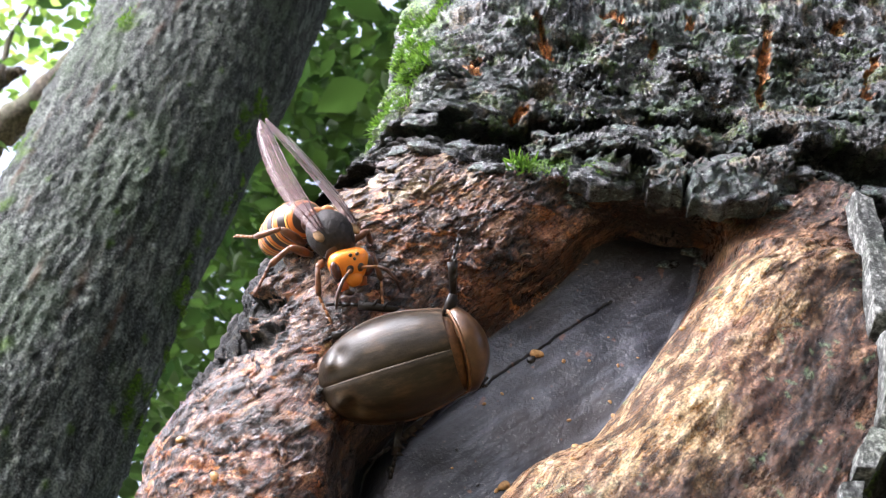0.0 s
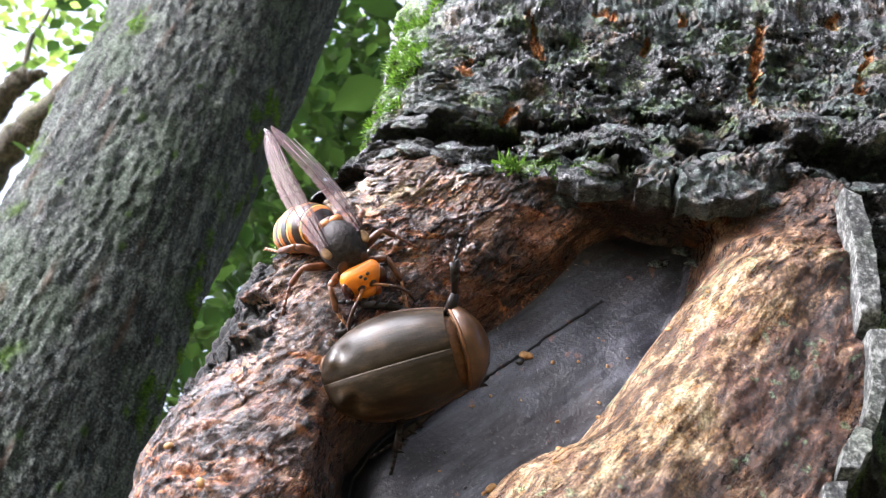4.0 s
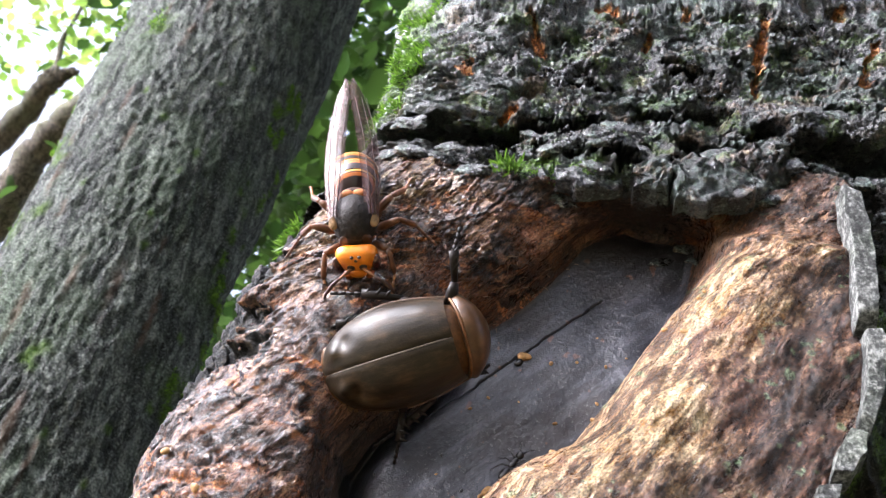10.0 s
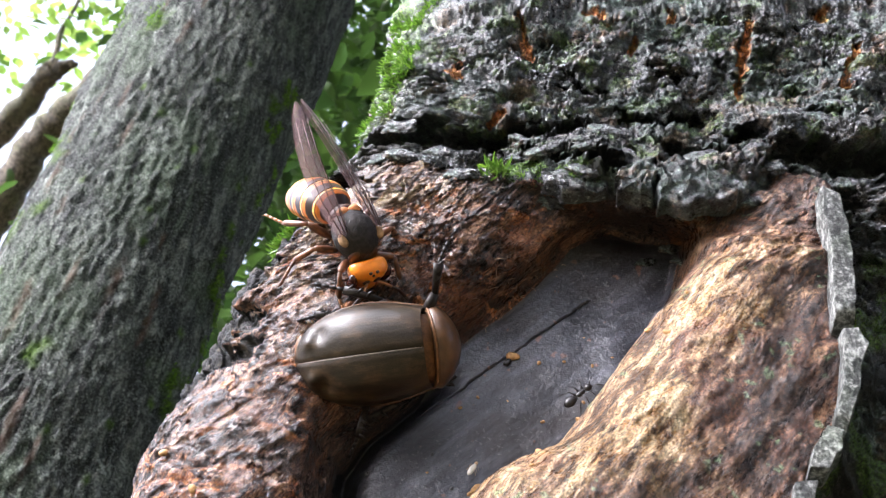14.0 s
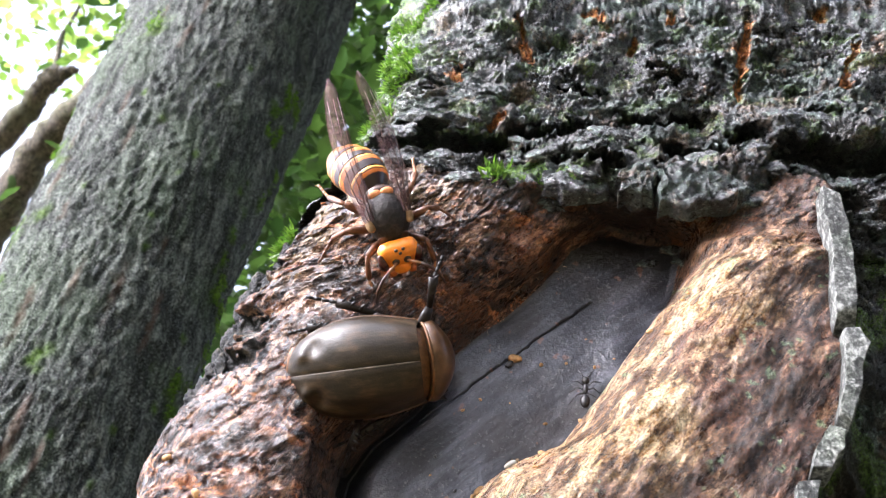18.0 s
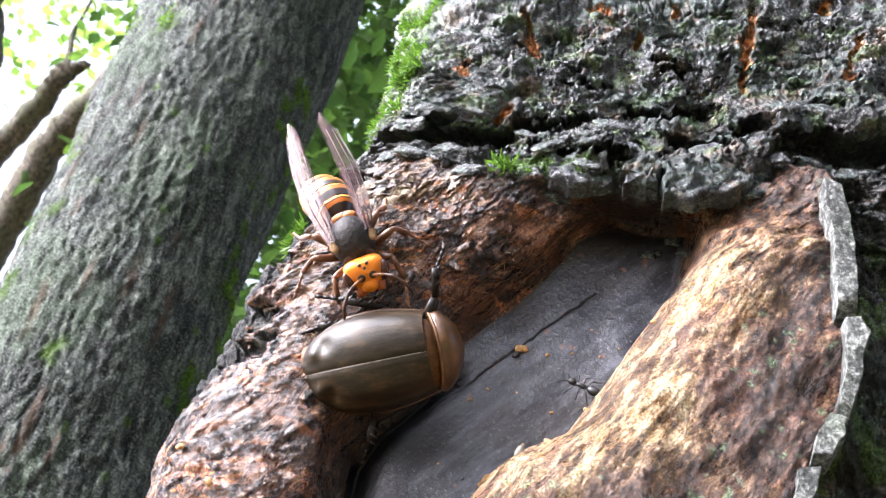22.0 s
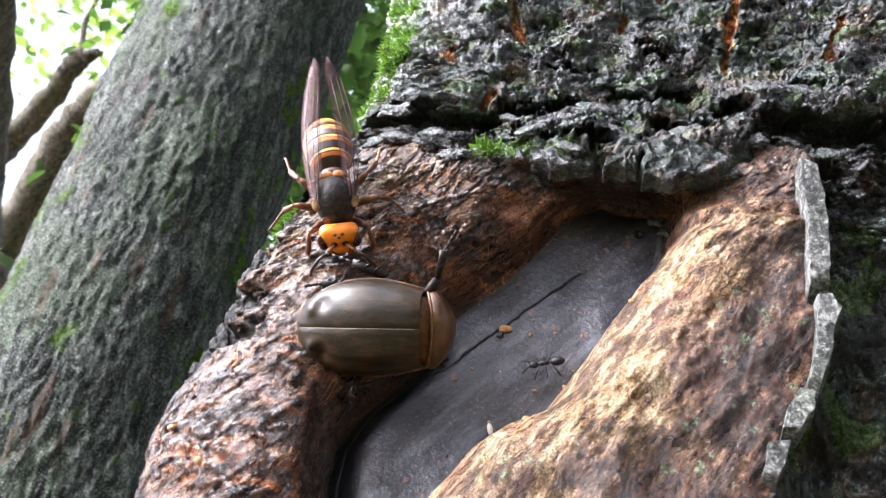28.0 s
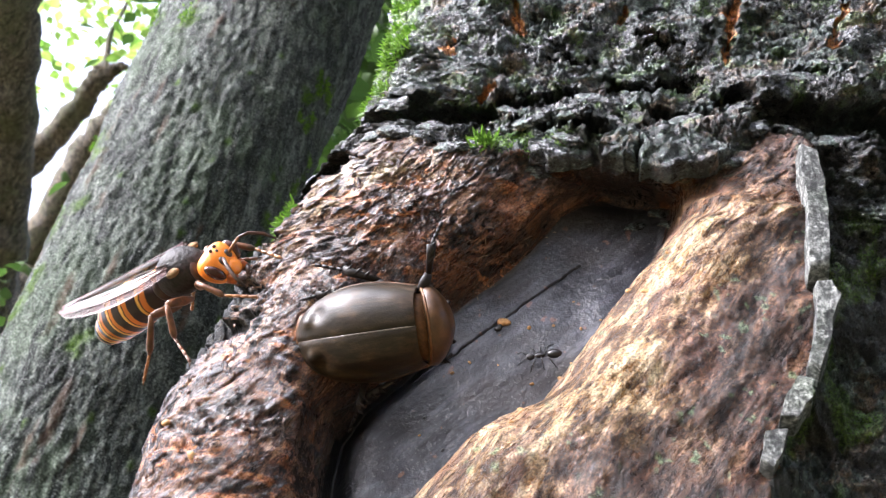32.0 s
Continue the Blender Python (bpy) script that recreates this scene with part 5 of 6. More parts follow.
def build_beetle():
    """Forward is +y, its back faces +z; the origin lies under its middle, on the bark."""
    root = tagged(new("beetle"), "large glossy brown scarab beetle feeding on the wet bark", "beetle")
    # wing cases: two halves of a domed oval, with a raised seam
    for side in (-1, 1):
        verts, faces = [], []
        n, w = 44, 26
        for i in range(n + 1):
            t = i / n
            yy = 0.0130 - 0.0342 * (1 - (1 - t) ** 1.3)
            u = max(0.0, (0.0130 - yy) / 0.0342)
            half = (0.0092 + 0.0026 * math.sin(math.pi * min(0.5, u * 1.15))) * math.sqrt(max(0.0, 1 - max(0.0, (u - 0.40) / 0.60) ** 2.2))
            top = beetle_back(u)
            for k in range(w + 1):
                a = math.pi / 2 * k / w
                x = math.sin(a) ** 0.92 * half
                z = 0.0012 + (max(0.0, math.cos(a)) ** 0.80) * top
                dent = 0.0011 * math.exp(-((x - 0.0046) / 0.0016) ** 2 - ((yy + 0.0150) / 0.0018) ** 2) - 0.0011 * math.exp(-((x - 0.0060) / 0.0018) ** 2 - ((yy + 0.0120) / 0.0020) ** 2)
                dent -= 0.0009 * math.exp(-t * 30) - 0.0003 * math.exp(-((x - 0.0075) / 0.002) ** 2 - ((yy - 0.0085) / 0.0025) ** 2)
                verts.append((side * (x + 0.00006), yy - 0.0018 * (x / 0.0115) ** 2 * (1 - t) ** 2, z + dent - 0.00030 * math.exp(-(x / 0.0004) ** 2)))
        for i in range(n):
            for k in range(w):
                v = i * (w + 1) + k
                q = (v, v + 1, v + w + 2, v + w + 1)
                faces.append(q if side > 0 else q[::-1])
        case = part("wing_case", mesh_of("wing_case", verts, faces, ELYTRA), root, "glossy olive-brown wing case")
        rim = [Vector(verts[i * (w + 1) + w]) for i in range(n + 1)]
        part("rim", mesh_of("rim", *tube(rim, [0.00036] * n + [0.0003], 8), PRONOTUM), case, "rusty brown rim")
    part("seam", mesh_of("seam", *tube([(0, 0.0126 - 0.0338 * 0.97 * k / 24, 0.0012 + beetle_back(k / 24 * 0.97 + 0.01) - 0.00026 - 0.0009 * math.exp(-k)) for k in range(25)], [0.00016] * 25, 6), SEAM), root, "thin pale seam between the wing cases")
    part("tail_plate", mesh_of("tail_plate", *moved(ball(0.0070, 0.0024, 0.0034), pose(0, -0.0180, 0.0024, 20)), RUST), root, "rusty tail plate with a golden fringe")
    part("belly", mesh_of("belly", *moved(ball(0.0098, 0.0178, 0.0034), pose(0, -0.0045, 0.0024)), BLACK), root)
    # neck shield, bent down from the wing cases, so that a dark gap opens behind its raised rear rim
    part("neck", mesh_of("neck", *moved(ball(0.0086, 0.0046, 0.0076), pose(0, 0.0114, 0.0004)), RUST), root, "dark rusty neck in the gap behind the shield")

    def shield(v):
        if v.z < 0:
            v.z *= 0.5
        v.x *= 1.0 - 0.28 * max(0.0, v.y / 0.0055)
        if v.y < -0.0018:
            v.y = -0.0018 + (v.y + 0.0018) * 0.12
        return v
    tilt = pose(0, 0.0130, -0.0002, -26)
    pr = part("neck_shield", mesh_of("neck_shield", *moved(ball(0.0099, 0.0055, 0.0092, shield, 40, 28), tilt), PRONOTUM), root, "golden brown domed neck shield")
    edge = [tilt @ Vector((0.0094 * math.cos(a), -0.0018, 0.0087 * math.sin(a))) for a in [math.pi * k / 24 for k in range(25)]]
    part("rim", mesh_of("rim", *tube(edge, [0.00034] * 25, 8), RUST), pr, "golden raised rim")
    rng = random.Random(41)
    hairs = []
    for k in range(60):
        a = math.pi * rng.random()
        p = tilt @ Vector((0.0092 * math.cos(a), -0.0018, 0.0085 * math.sin(a)))
        hairs.append(tube([p, p + Vector((rng.gauss(0, 0.0003), -rng.uniform(0.0003, 0.0008), rng.gauss(0.0003, 0.0002)))], [0.00005, 0.00002], 4))
    part("fringe", mesh_of("fringe", *joined(hairs), GOLD), pr, "short golden hairs")
    hairs = []
    for k in range(110):
        a = math.pi * (0.12 + 0.76 * rng.random())
        p = Vector((0.0098 * math.cos(a), -0.0118 - 0.0092 * math.sin(a), 0.0016 + 0.0006 * rng.random()))
        hairs.append(tube([p, p + Vector((0.0007 * math.cos(a) + rng.gauss(0, 0.0002), -0.0008 * math.sin(a) + rng.gauss(0, 0.0002), 0.0006))], [0.00009, 0.00003], 4))
    part("fringe", mesh_of("fringe", *joined(hairs), GOLD), root, "short golden hairs along the tail")
    hd = part("head", mesh_of("head", *moved(ball(0.0042, 0.0030, 0.0026), pose(0, 0.0135, -0.0050)), BLACK), root, "small black head")
    part("horn", mesh_of("horn", *tube([(0, 0.0148, -0.0062), (0, 0.0156, -0.0078), (0, 0.0160, -0.0084)], [0.0013, 0.0009, 0.0005], 8), BLACK), hd)
    for side in (-1, 1):
        part("antenna", mesh_of("antenna", *tube([(side * 0.0026, 0.0148, -0.0062), (side * 0.0042, 0.0154, -0.0068), (side * 0.0050, 0.0158, -0.0074)], [0.0004, 0.0003, 0.0006], 6), BLACK), hd)
    # legs: spiny shins and jointed feet
    for side in (-1, 1):
        for name, y0, pts in (("front_leg", 0.0120, [(0.0118, 0.0150, 0.0030), (0.0185, 0.0170, 0.0040), (0.0235, 0.0195, 0.0015)]),
                              ("middle_leg", 0.0030, [(0.0120, 0.0018, 0.0004), (0.0160, -0.0072, 0.0006), (0.0184, -0.0148, 0.0000)]),
                              ("hind_leg", -0.0040, [(0.0118, -0.0085, 0.0014), (0.0165, -0.0165, 0.0010), (0.0190, -0.0235, 0.0002)])):
            if side > 0 and name == "front_leg":
                pts = [(0.0082, 0.0115, -0.0015), (0.0086, 0.0138, -0.0045), (0.0078, 0.0150, -0.0068)]
            if side < 0 and name == "hind_leg":
                pts = [(0.0104, -0.0085, 0.0010), (0.0108, -0.0150, 0.0006), (0.0102, -0.0200, 0.0002)]
            if side > 0 and name == "hind_leg":
                pts = [(0.0124, -0.0050, 0.0024), (0.0185, -0.0078, 0.0022), (0.0232, -0.0110, 0.0008)]
            a = Vector((side * 0.0070, y0, 0.0030))
            p = [Vector((side * q[0], q[1], q[2])) for q in pts]
            pieces = [tube([a, a.lerp(p[0], 0.6), p[0]], [0.0012, 0.0014, 0.0010], 8, 0.7), tube([p[0], p[0].lerp(p[1], 0.7), p[1]], [0.0007, 0.0010, 0.0012], 8, 0.6)]
            for f in (0.4, 0.65, 0.9):
                q = p[0].lerp(p[1], f)
                pieces.append(tube([q, q + Vector((side * 0.0012, 0.0016, 0.0004))], [0.0007, 0.0001], 6))
            ob = part(name, mesh_of(name, *joined(pieces), BLACK), root)
            toes = [tube([p[1].lerp(p[2], k / 4), p[1].lerp(p[2], (k + 0.9) / 4)], [0.00035, 0.0005], 6) for k in range(4)]
            part("foot", mesh_of("foot", *joined(toes), BLACK), ob)
    return root


beetle = build_beetle()


# ---- small life and crumbs on the dead wood ----
def build_ant(scale=1.0):
    root = tagged(new("ant"), "small black ant on the dead wood", "ant")
    for name, r, y in (("head", (0.0007, 0.0008, 0.0006), 0.0022), ("thorax", (0.0005, 0.0011, 0.0005), 0.0004), ("abdomen", (0.0009, 0.0014, 0.0008), -0.0022)):
        part(name, mesh_of(name, *moved(ball(*[v * scale for v in r], None, 12, 8), pose(0, y * scale, 0.0009 * scale)), ANT), root)
    for side in (-1, 1):
        for y, o in ((0.0010, 0.0016), (0.0003, -0.0002), (-0.0004, -0.0020)):
            part("leg", mesh_of("leg", *tube([(0, y * scale, 0.0008 * scale), (side * 0.0014 * scale, (y + o * 0.4) * scale, 0.0015 * scale), (side * 0.0028 * scale, (y + o) * scale, 0.0)], [0.00016 * scale, 0.00013 * scale, 0.00007 * scale], 5), ANT), root)
        part("antenna", mesh_of("antenna", *tube([(side * 0.0003 * scale, 0.0028 * scale, 0.0010 * scale), (side * 0.0009 * scale, 0.0036 * scale, 0.0014 * scale), (side * 0.0013 * scale, 0.0046 * scale, 0.0006 * scale)], [0.0001 * scale] * 3, 5), ANT), root)
    return root


ant = build_ant(1.35)


def build_pale_insect():
    root = tagged(new("pale_insect"), "tiny pale grey insect walking on the dead wood", "insect")
    part("body", mesh_of("body", *moved(ball(0.0007, 0.0017, 0.0006, None, 14, 10), pose(0, -0.0004, 0.0008)), PALE), root)
    part("head", mesh_of("head", *moved(ball(0.00045, 0.0005, 0.0004, None, 10, 8), pose(0, 0.0015, 0.0008)), DRY), root)
    for side in (-1, 1):
        for y in (0.0008, 0.0001, -0.0006):
            part("leg", mesh_of("leg", *tube([(side * 0.0003, y, 0.0006), (side * 0.0009, y, 0.0009), (side * 0.0013, y - 0.0003, 0.0)], [0.0001, 0.00008, 0.00005], 5), DRY), root)
    return root


pale_insect = build_pale_insect()


def crumb(name, a, z, size, seed, mat, label, stretch=1.4, lift=0.5):
    p, nrm = skin_point(a, z)
    rng = random.Random(seed)
    q = Vector((rng.random(), rng.random(), rng.random())) * 50

    def shape(v):
        return v * (1 + 0.35 * noise.noise(v * (1.1 / size) + q))
    me = mesh_of(name, *ball(size * 0.5, size * 0.5 * stretch, size * 0.4, shape, 14, 10), mat)
    ob = new(name, me)
    ob.matrix_basis = Matrix.Translation(p + nrm * size * 0.3 * lift) @ pose(0, 0, 0, 90, rng.uniform(0, 360), 0)
    return tagged(ob, label, "debris", "crumbs on the wood")


crumb("wood_crumb", -0.0190, 1.2812, 0.0024, 1, CHIP, "small tan wood crumb on dark dead wood")
crumb("dark_speck", -0.0202, 1.2795, 0.0018, 2, ANT, "small dark speck on dark dead wood")
crumb("wood_crumb", -0.0125, 1.2795, 0.0010, 3, CHIP, "tiny tan wood crumb on dark dead wood")
crumb("wood_crumb", -0.0265, 1.2432, 0.0020, 4, CHIP, "small tan wood crumb on dark dead wood")
rnd = random.Random(31)
for k in range(22):
    t = rnd.random() ** 1.5
    crumb("wood_crumb", -0.0266 + 0.040 * t + rnd.uniform(-0.003, 0.012), 1.2384 + 0.0487 * t + rnd.uniform(-0.008, 0.003), rnd.uniform(0.0006, 0.0014), 200 + k, CHIP, "tiny tan crumb beside the dead wood")
crumb("wood_crumb", -0.0800, 1.2330, 0.0018, 5, CHIP, "tan wood crumb on the callus")
crumb("wood_crumb", -0.0865, 1.2455, 0.0016, 6, CHIP, "tan wood crumb on the callus")
rnd = random.Random(77)
for k in range(14):
    t = rnd.random()
    crumb("wood_crumb", -0.050 + 0.06 * t + rnd.uniform(-0.012, 0.012), 1.243 + 0.05 * t + rnd.uniform(-0.006, 0.006), rnd.uniform(0.0004, 0.0008), 100 + k, CHIP if rnd.random() < 0.7 else ANT, "tiny crumb on dark dead wood")


rnd = random.Random(9)
for k in range(34):
    t = rnd.random()
    a, z = -0.030 + 0.021 * t + rnd.gauss(0, 0.0022), 1.2915 + 0.0185 * t + rnd.gauss(0, 0.0022)
    p, nrm = skin_point(a, z)
    d = (nrm * 0.5 + Vector((rnd.gauss(0.3, 0.5), rnd.gauss(0, 0.3), rnd.gauss(-0.5, 0.5)))).normalized()
    l = rnd.uniform(0.0012, 0.0030)
    part("fibre", mesh_of("fibre", *tube([p - nrm * 0.0003, p + d * l * 0.6, p + d * l + Vector((0, 0, -0.0003))], [0.00009, 0.00007, 0.00003], 5), DRY), old_tree)


def motions():
    walk(hornet_head, [
        (0.0, pose(0, 0.0061, -0.0006, 14)),
        (1.0, pose(0, 0.0061, -0.0006, 16)),
        (1.5, pose(0, 0.0061, -0.0006, -8)),
        (2.5, pose(0, 0.0061, -0.0006, 2)),
        (3.5, pose(0, 0.0061, -0.0006, -6)),
        (5.5, pose(0, 0.0061, -0.0006, 4)),
        (6.0, pose(0, 0.0061, -0.0006, 12)),
        (6.5, pose(0, 0.0061, -0.0006, -4)),
        (7.5, pose(0, 0.0061, -0.0006, -6)),
        (8.0, pose(0, 0.0061, -0.0006, 2)),
        (9.0, pose(0, 0.0061, -0.0006, -14)),
        (10.0, pose(0, 0.0061, -0.0006, -6)),
        (10.5, pose(0, 0.0061, -0.0006, -16)),
        (12.0, pose(0, 0.0061, -0.0006, -14)),
        (13.5, pose(0, 0.0061, -0.0006, -16)),
        (14.5, pose(0, 0.0061, -0.0006, -14)),
        (16.5, pose(0, 0.0061, -0.0006, 14)),
        (18.0, pose(0, 0.0061, -0.0006, 14)),
        (18.5, pose(0, 0.0061, -0.0006, 4)),
        (19.0, pose(0, 0.0061, -0.0006, 10)),
        (20.0, pose(0, 0.0061, -0.0006, 8)),
        (21.0, pose(0, 0.0061, -0.0006, 4)),
        (21.5, pose(0, 0.0061, -0.0006, 14)),
        (22.5, pose(0, 0.0061, -0.0006, 16)),
        (23.0, pose(0, 0.0061, -0.0006, -4)),
        (24.0, pose(0, 0.0061, -0.0006, 4)),
        (25.0, pose(0, 0.0061, -0.0006, -2)),
        (27.5, pose(0, 0.0061, -0.0006, -4)),
        (28.0, pose(0, 0.0061, -0.0006, 4)),
        (30.0, pose(0, 0.0061, -0.0006, 0)),
        (31.0, pose(0, 0.0061, -0.0006, 0)),
        (31.5, pose(0, 0.0061, -0.0006, 6)),
        (32.0, pose(0, 0.0061, -0.0006, 0)),
    ])
    walk(hornet, [
        (0.0, pose(-0.0692, -0.0283, 1.2909, -78.8, 34.6, -160.4)),
        (0.5, pose(-0.0682, -0.0288, 1.2908, -95.2, 35.3, 169.5)),
        (1.0, pose(-0.0667, -0.0284, 1.2901, -91.6, 39.3, 173.9)),
        (1.5, pose(-0.0656, -0.0282, 1.2863, -88.6, 31.9, 173.1)),
        (2.0, pose(-0.0634, -0.0282, 1.2932, -80.6, 31.4, 179.6)),
        (2.5, pose(-0.0625, -0.0281, 1.2928, -87.1, 33.3, 172.5)),
        (3.0, pose(-0.0631, -0.0282, 1.2922, -96.6, 29.7, 169.1)),
        (3.5, pose(-0.0627, -0.0280, 1.2910, -92.8, 32.9, 174.6)),
        (5.5, pose(-0.0635, -0.0285, 1.2874, -105.5, 31.2, 178.5)),
        (6.0, pose(-0.0614, -0.0286, 1.2941, -71.2, 38.8, -145.2)),
        (6.5, pose(-0.0600, -0.0283, 1.2958, -97.7, 31.3, 174.9)),
        (7.0, pose(-0.0601, -0.0285, 1.2966, -105.9, 35.8, -179.6)),
        (7.5, pose(-0.0584, -0.0287, 1.2932, -102.3, 40.7, -174.2)),
        (8.0, pose(-0.0592, -0.0284, 1.3002, -91.1, 15.3, -169.0)),
        (8.5, pose(-0.0551, -0.0282, 1.3002, -104.7, 7.5, 178.3)),
        (9.0, pose(-0.0579, -0.0287, 1.3025, -90.5, 18.6, -152.2)),
        (9.5, pose(-0.0584, -0.0283, 1.2984, -102.6, 3.5, -179.9)),
        (10.0, pose(-0.0594, -0.0282, 1.2994, -100.7, 5.9, 178.9)),
        (10.5, pose(-0.0580, -0.0280, 1.3001, -95.2, 27.4, -170.1)),
        (11.0, pose(-0.0586, -0.0281, 1.3013, -103.9, 17.4, 178.7)),
        (11.5, pose(-0.0603, -0.0282, 1.2996, -104.1, 24.1, -173.3)),
        (12.0, pose(-0.0605, -0.0283, 1.2986, -104.2, 26.1, -176.1)),
        (12.5, pose(-0.0645, -0.0284, 1.3046, -97.4, 34.8, -172.8)),
        (13.0, pose(-0.0593, -0.0283, 1.2976, -88.6, 30.9, -157.4)),
        (13.5, pose(-0.0629, -0.0281, 1.3003, -99.3, 11.3, 177.1)),
        (14.0, pose(-0.0574, -0.0280, 1.2961, -95.3, 33.5, -162.9)),
        (14.5, pose(-0.0597, -0.0282, 1.2977, -105.1, 14.5, 177.6)),
        (16.5, pose(-0.0570, -0.0287, 1.2931, -100.1, 28.8, -176.0)),
        (17.0, pose(-0.0532, -0.0286, 1.2960, -98.9, 14.3, -173.9)),
        (17.5, pose(-0.0488, -0.0286, 1.2994, -102.5, 14.8, -179.4)),
        (18.0, pose(-0.0500, -0.0292, 1.3023, -110.4, 20.9, 178.9)),
        (18.5, pose(-0.0410, -0.0288, 1.2976, -113.2, 10.8, -178.7)),
        (19.0, pose(-0.0332, -0.0282, 1.2925, -108.7, 2.5, -155.9)),
        (19.5, pose(-0.0260, -0.0283, 1.2840, -88.8, -21.5, -174.7)),
        (20.0, pose(-0.0283, -0.0270, 1.2913, -123.0, -20.9, -158.5)),
        (20.5, pose(-0.0306, -0.0285, 1.2948, -110.3, -27.6, -168.1)),
        (21.0, pose(-0.0442, -0.0288, 1.2995, -106.6, -24.0, -173.5)),
        (21.5, pose(-0.0584, -0.0287, 1.2963, -96.1, 14.0, -173.6)),
        (22.0, pose(-0.0597, -0.0286, 1.2925, -95.0, 22.9, 175.0)),
        (22.5, pose(-0.0606, -0.0286, 1.2935, -88.7, 15.2, -178.2)),
        (23.0, pose(-0.0610, -0.0282, 1.2981, -103.8, 19.2, 170.3)),
        (23.5, pose(-0.0659, -0.0282, 1.2960, -95.8, 7.9, 166.6)),
        (24.0, pose(-0.0665, -0.0283, 1.2944, -92.7, 11.1, 173.5)),
        (24.5, pose(-0.0657, -0.0285, 1.2928, -94.7, 12.1, 162.5)),
        (25.0, pose(-0.0657, -0.0285, 1.2957, -93.6, 14.0, 173.4)),
        (25.5, pose(-0.0617, -0.0284, 1.2991, -98.4, 3.1, 178.6)),
        (27.5, pose(-0.0626, -0.0284, 1.3009, -95.2, 8.6, -178.3)),
        (28.0, pose(-0.0613, -0.0287, 1.3017, -108.4, 10.1, -176.4)),
        (28.5, pose(-0.0613, -0.0287, 1.3022, -101.6, 7.6, 177.8)),
        (29.0, pose(-0.0625, -0.0284, 1.3020, -103.0, 10.0, 171.6)),
        (29.5, pose(-0.0616, -0.0286, 1.3005, -103.1, 3.2, 175.0)),
        (30.0, pose(-0.0636, -0.0284, 1.2995, -92.9, 10.6, 177.9)),
        (30.5, pose(-0.0656, -0.0288, 1.2987, -99.5, 10.4, 169.8)),
        (31.0, pose(-0.0687, -0.0285, 1.3005, -93.8, 17.4, 167.3)),
        (31.1, pose(-0.0741, -0.0287, 1.3028, -95.9, 7.3, 144.7)),
        (31.2, pose(-0.0793, -0.0287, 1.2964, -92.4, 2.2, 153.5)),
        (31.3, pose(-0.0807, -0.0285, 1.2924, -92.0, -2.3, 146.9)),
        (31.4, pose(-0.0771, -0.0605, 1.2604, -86.0, -16.1, 139.8)),
        (31.5, pose(-0.0789, -0.0618, 1.2608, -79.5, -16.0, 133.7)),
        (31.6, pose(-0.0800, -0.0588, 1.2603, -105.5, 10.8, 135.7)),
        (31.7, pose(-0.0846, -0.0534, 1.2567, -63.8, 44.7, -167.4)),
        (31.8, pose(-0.0860, -0.0516, 1.2572, -27.9, 63.2, -131.6)),
        (31.9, pose(-0.0846, -0.0497, 1.2576, -7.2, 70.4, -129.4)),
        (32.0, pose(-0.0840, -0.0490, 1.2573, 0.6, 74.0, -124.7)),
    ])
    walk(beetle, [
        (0.0, pose(-0.0488, -0.0166, 1.2630, 169.2, 49.1, 61.2)),
        (2.0, pose(-0.0463, -0.0145, 1.2659, 171.6, 50.8, 64.4)),
        (3.0, pose(-0.0461, -0.0148, 1.2656, 170.8, 50.3, 63.2)),
        (6.0, pose(-0.0443, -0.0163, 1.2657, 171.1, 49.1, 64.2)),
        (7.5, pose(-0.0459, -0.0159, 1.2694, 172.7, 50.6, 66.2)),
        (9.0, pose(-0.0455, -0.0157, 1.2697, 166.5, 48.4, 63.5)),
        (11.0, pose(-0.0436, -0.0168, 1.2683, 170.1, 49.9, 62.2)),
        (13.0, pose(-0.0485, -0.0160, 1.2707, 165.4, 49.6, 67.8)),
        (14.4, pose(-0.0490, -0.0159, 1.2689, -178.1, 51.9, 79.7)),
        (17.0, pose(-0.0516, -0.0138, 1.2684, 174.1, 52.3, 79.9)),
        (19.0, pose(-0.0502, -0.0154, 1.2663, 177.5, 50.4, 77.0)),
        (21.0, pose(-0.0496, -0.0156, 1.2655, -179.5, 52.3, 77.5)),
        (23.0, pose(-0.0505, -0.0153, 1.2665, 169.2, 49.2, 68.0)),
        (25.0, pose(-0.0478, -0.0166, 1.2674, -179.9, 52.3, 76.7)),
        (28.0, pose(-0.0482, -0.0158, 1.2696, -170.2, 51.2, 91.8)),
        (29.0, pose(-0.0481, -0.0177, 1.2696, -170.2, 51.1, 91.9)),
        (30.0, pose(-0.0482, -0.0163, 1.2692, -175.1, 51.0, 90.7)),
        (30.5, pose(-0.0419, -0.0161, 1.2677, -169.8, 51.2, 92.4)),
        (31.0, pose(-0.0485, -0.0167, 1.2729, -179.4, 49.8, 91.4)),
        (31.4, pose(-0.0449, -0.0157, 1.2697, -174.0, 51.3, 86.1)),
        (32.0, pose(-0.0470, -0.0151, 1.2669, -178.3, 51.2, 79.8)),
    ])
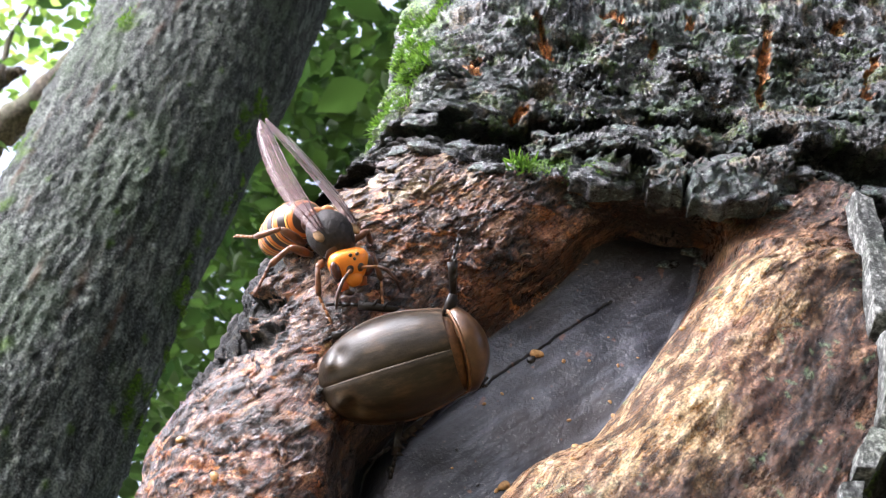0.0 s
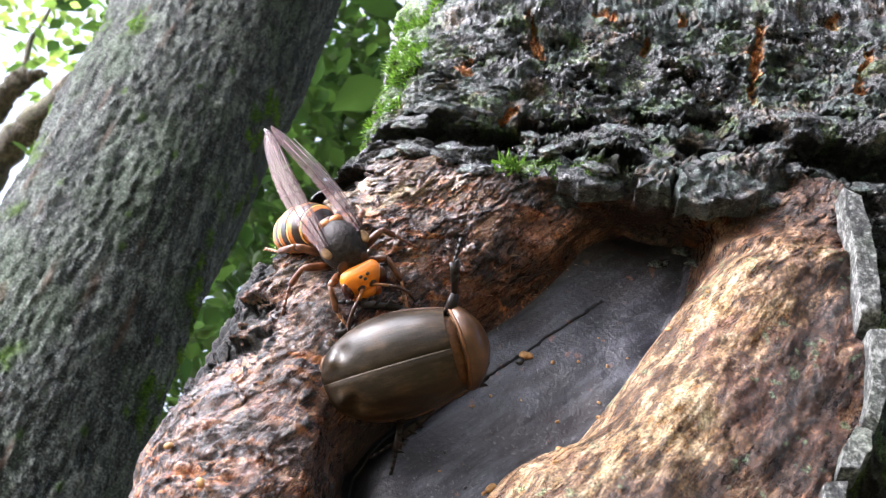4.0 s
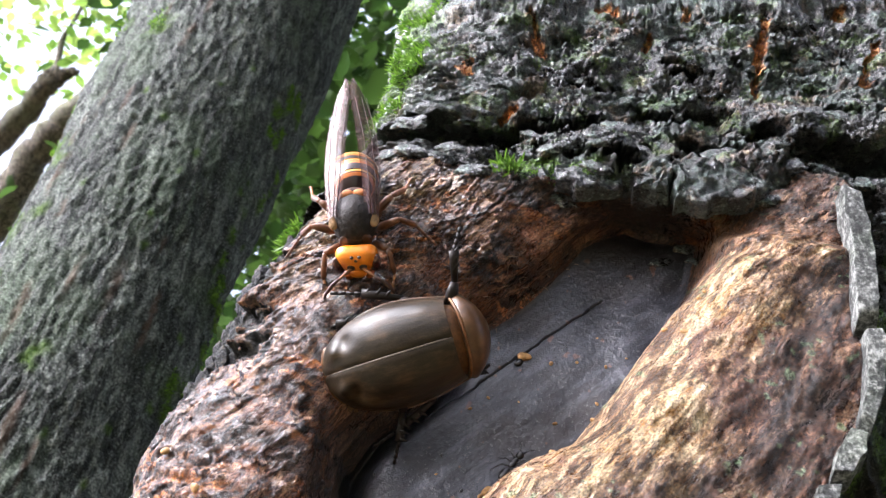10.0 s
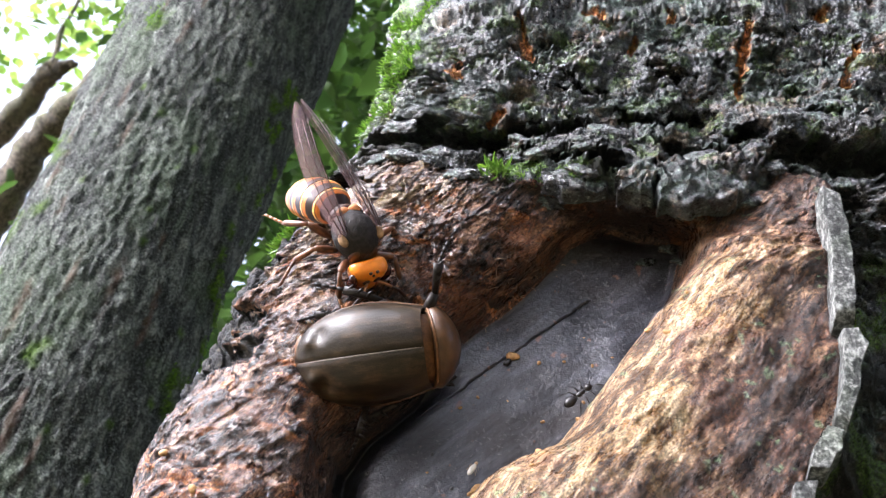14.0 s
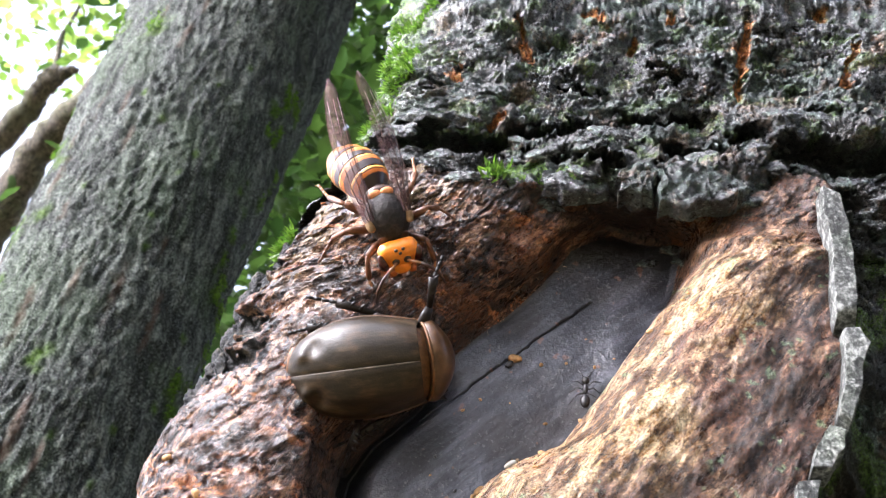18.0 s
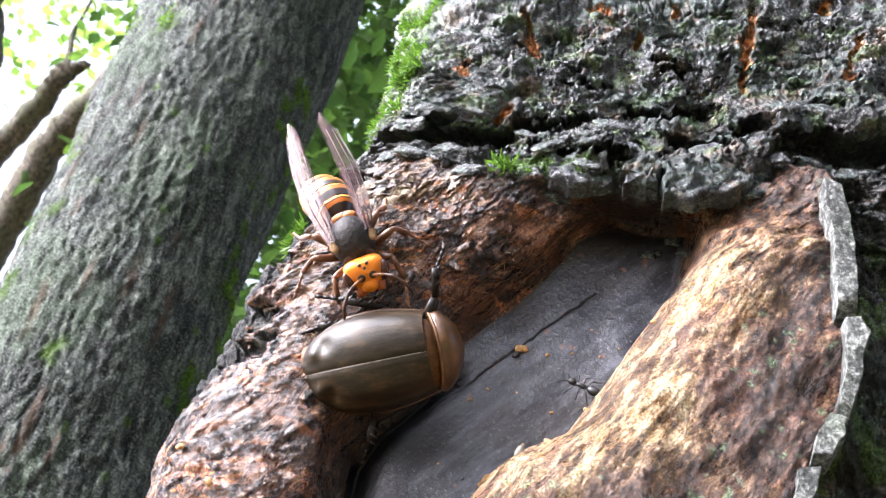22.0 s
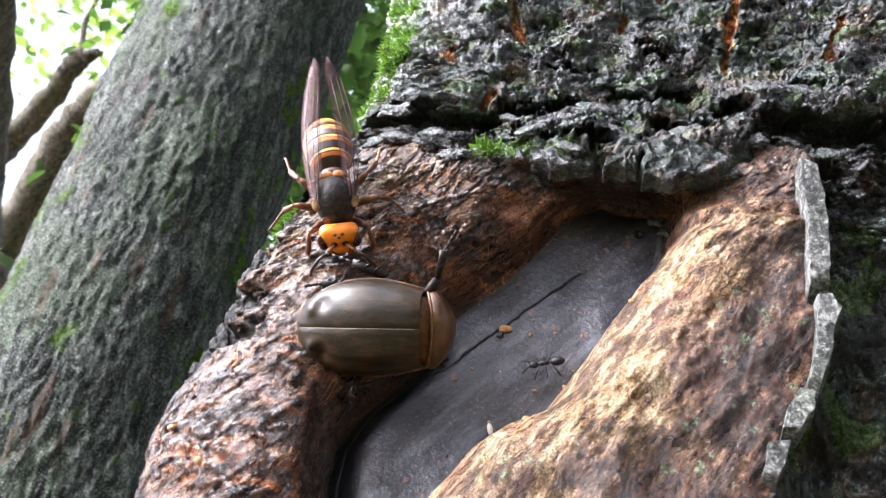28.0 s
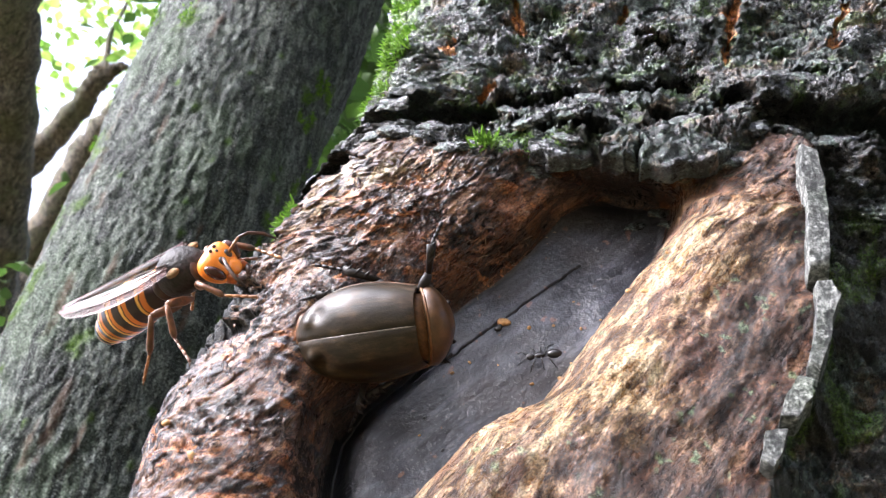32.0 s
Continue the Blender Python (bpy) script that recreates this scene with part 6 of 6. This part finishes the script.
    walk(ant, [
        (0.0, pose(-0.0074, -0.0030, 1.2324, 90.0, -10.0, 0.0)),
        (4.5, pose(-0.0054, -0.0030, 1.2371, 90.0, -10.0, 0.0)),
        (6.0, pose(-0.0070, -0.0030, 1.2589, 90.0, 15.0, 0.0)),
        (7.0, pose(-0.0131, -0.0005, 1.2546, 90.0, -60.0, 0.0)),
        (9.0, pose(-0.0226, -0.0005, 1.2474, 90.0, -80.0, 0.0)),
        (9.8, pose(-0.0221, -0.0005, 1.2478, 90.0, 30.0, 0.0)),
        (11.0, pose(-0.0082, -0.0005, 1.2627, 90.0, 40.0, 0.0)),
        (12.0, pose(-0.0062, -0.0030, 1.2639, 90.0, 45.0, 0.0)),
        (14.0, pose(-0.0029, -0.0030, 1.2665, 90.0, 45.0, 0.0)),
        (17.0, pose(-0.0022, -0.0030, 1.2676, 90.0, 10.0, 0.0)),
        (19.0, pose(-0.0018, -0.0030, 1.2683, 90.0, -0.0, 0.0)),
        (22.0, pose(-0.0038, -0.0030, 1.2662, 90.0, -60.0, 0.0)),
        (23.0, pose(-0.0050, -0.0030, 1.2648, -90.0, -60.0, 180.0)),
        (25.0, pose(-0.0070, -0.0005, 1.2684, -90.0, -80.0, 180.0)),
        (28.0, pose(-0.0085, -0.0005, 1.2687, -90.0, -80.0, 180.0)),
        (29.0, pose(-0.0084, -0.0005, 1.2691, -90.0, -82.0, 180.0)),
        (31.0, pose(-0.0080, -0.0005, 1.2686, -90.0, -82.0, 180.0)),
        (32.0, pose(-0.0088, -0.0005, 1.2688, -90.0, -82.0, 180.0)),
    ])
    walk(pale_insect, [
        (0.0, pose(-0.0399, -0.0000, 1.2325, 90.0, -0.0, 0.0)),
        (9.5, pose(-0.0368, 0.0000, 1.2344, 90.0, 30.0, 0.0)),
        (11.0, pose(-0.0327, 0.0000, 1.2427, 90.0, 40.0, 0.0)),
        (12.0, pose(-0.0296, 0.0000, 1.2450, 90.0, 50.0, 0.0)),
        (14.0, pose(-0.0275, 0.0000, 1.2480, 90.0, 30.0, 0.0)),
        (17.0, pose(-0.0194, -0.0000, 1.2501, 90.0, 60.0, 0.0)),
        (19.0, pose(-0.0192, 0.0000, 1.2499, 90.0, 50.0, 0.0)),
        (22.0, pose(-0.0191, 0.0000, 1.2505, 90.0, 30.0, 0.0)),
        (23.0, pose(-0.0196, 0.0000, 1.2495, 90.0, -0.0, 0.0)),
        (25.0, pose(-0.0222, -0.0000, 1.2498, 90.0, -20.0, 0.0)),
        (28.0, pose(-0.0220, 0.0000, 1.2504, 90.0, -10.0, 0.0)),
        (29.0, pose(-0.0221, 0.0000, 1.2508, 90.0, -10.0, 0.0)),
        (31.0, pose(-0.0222, 0.0000, 1.2469, 90.0, -40.0, 0.0)),
        (32.0, pose(-0.0225, 0.0000, 1.2291, 90.0, -60.0, 0.0)),
    ])
    walk(hornet_abdomen, [(t, pose(0, -0.0078, -0.0004, pitch, 0, yaw)) for t, pitch, yaw in (
        (0, 40, 4), (1, 30, 14), (3, 28, 22), (5.5, 32, 18), (6, 42, 6), (6.5, 30, 18), (7.5, 26, 18), (8, 24, 10), (9, 24, 4), (10, 22, 8), (12, 22, 6), (12.7, 24, 4), (13, 32, 0), (13.5, 20, 8), (14, 28, 2), (14.5, 22, 9), (16.5, 22, 20),
        (17.5, 20, 18), (18.5, 20, 16), (19.1, 14, 14), (19.5, 2, 0), (21, 2, 0), (21.6, 6, 8), (22.4, 8, 10), (23, 24, 8), (25, 20, 8), (28, 16, 5), (30, 16, 0), (31, 18, -8), (31.4, 10, 0), (32, -12, 0))])
    for side, wing in zip((-1, 1), hornet_wings):
        walk(wing, [(t, pose(side * 0.0044, 0.0022, 0.0040, -7, side * 24, side * yaw)) for t, yaw in ((0, -8.5), (15.5, -8.5), (17, -4), (18.5, -4), (20, 0), (21, 1), (21.5, -3), (22.4, -4), (23, -8), (25, -7), (32, -8.5))])


motions()
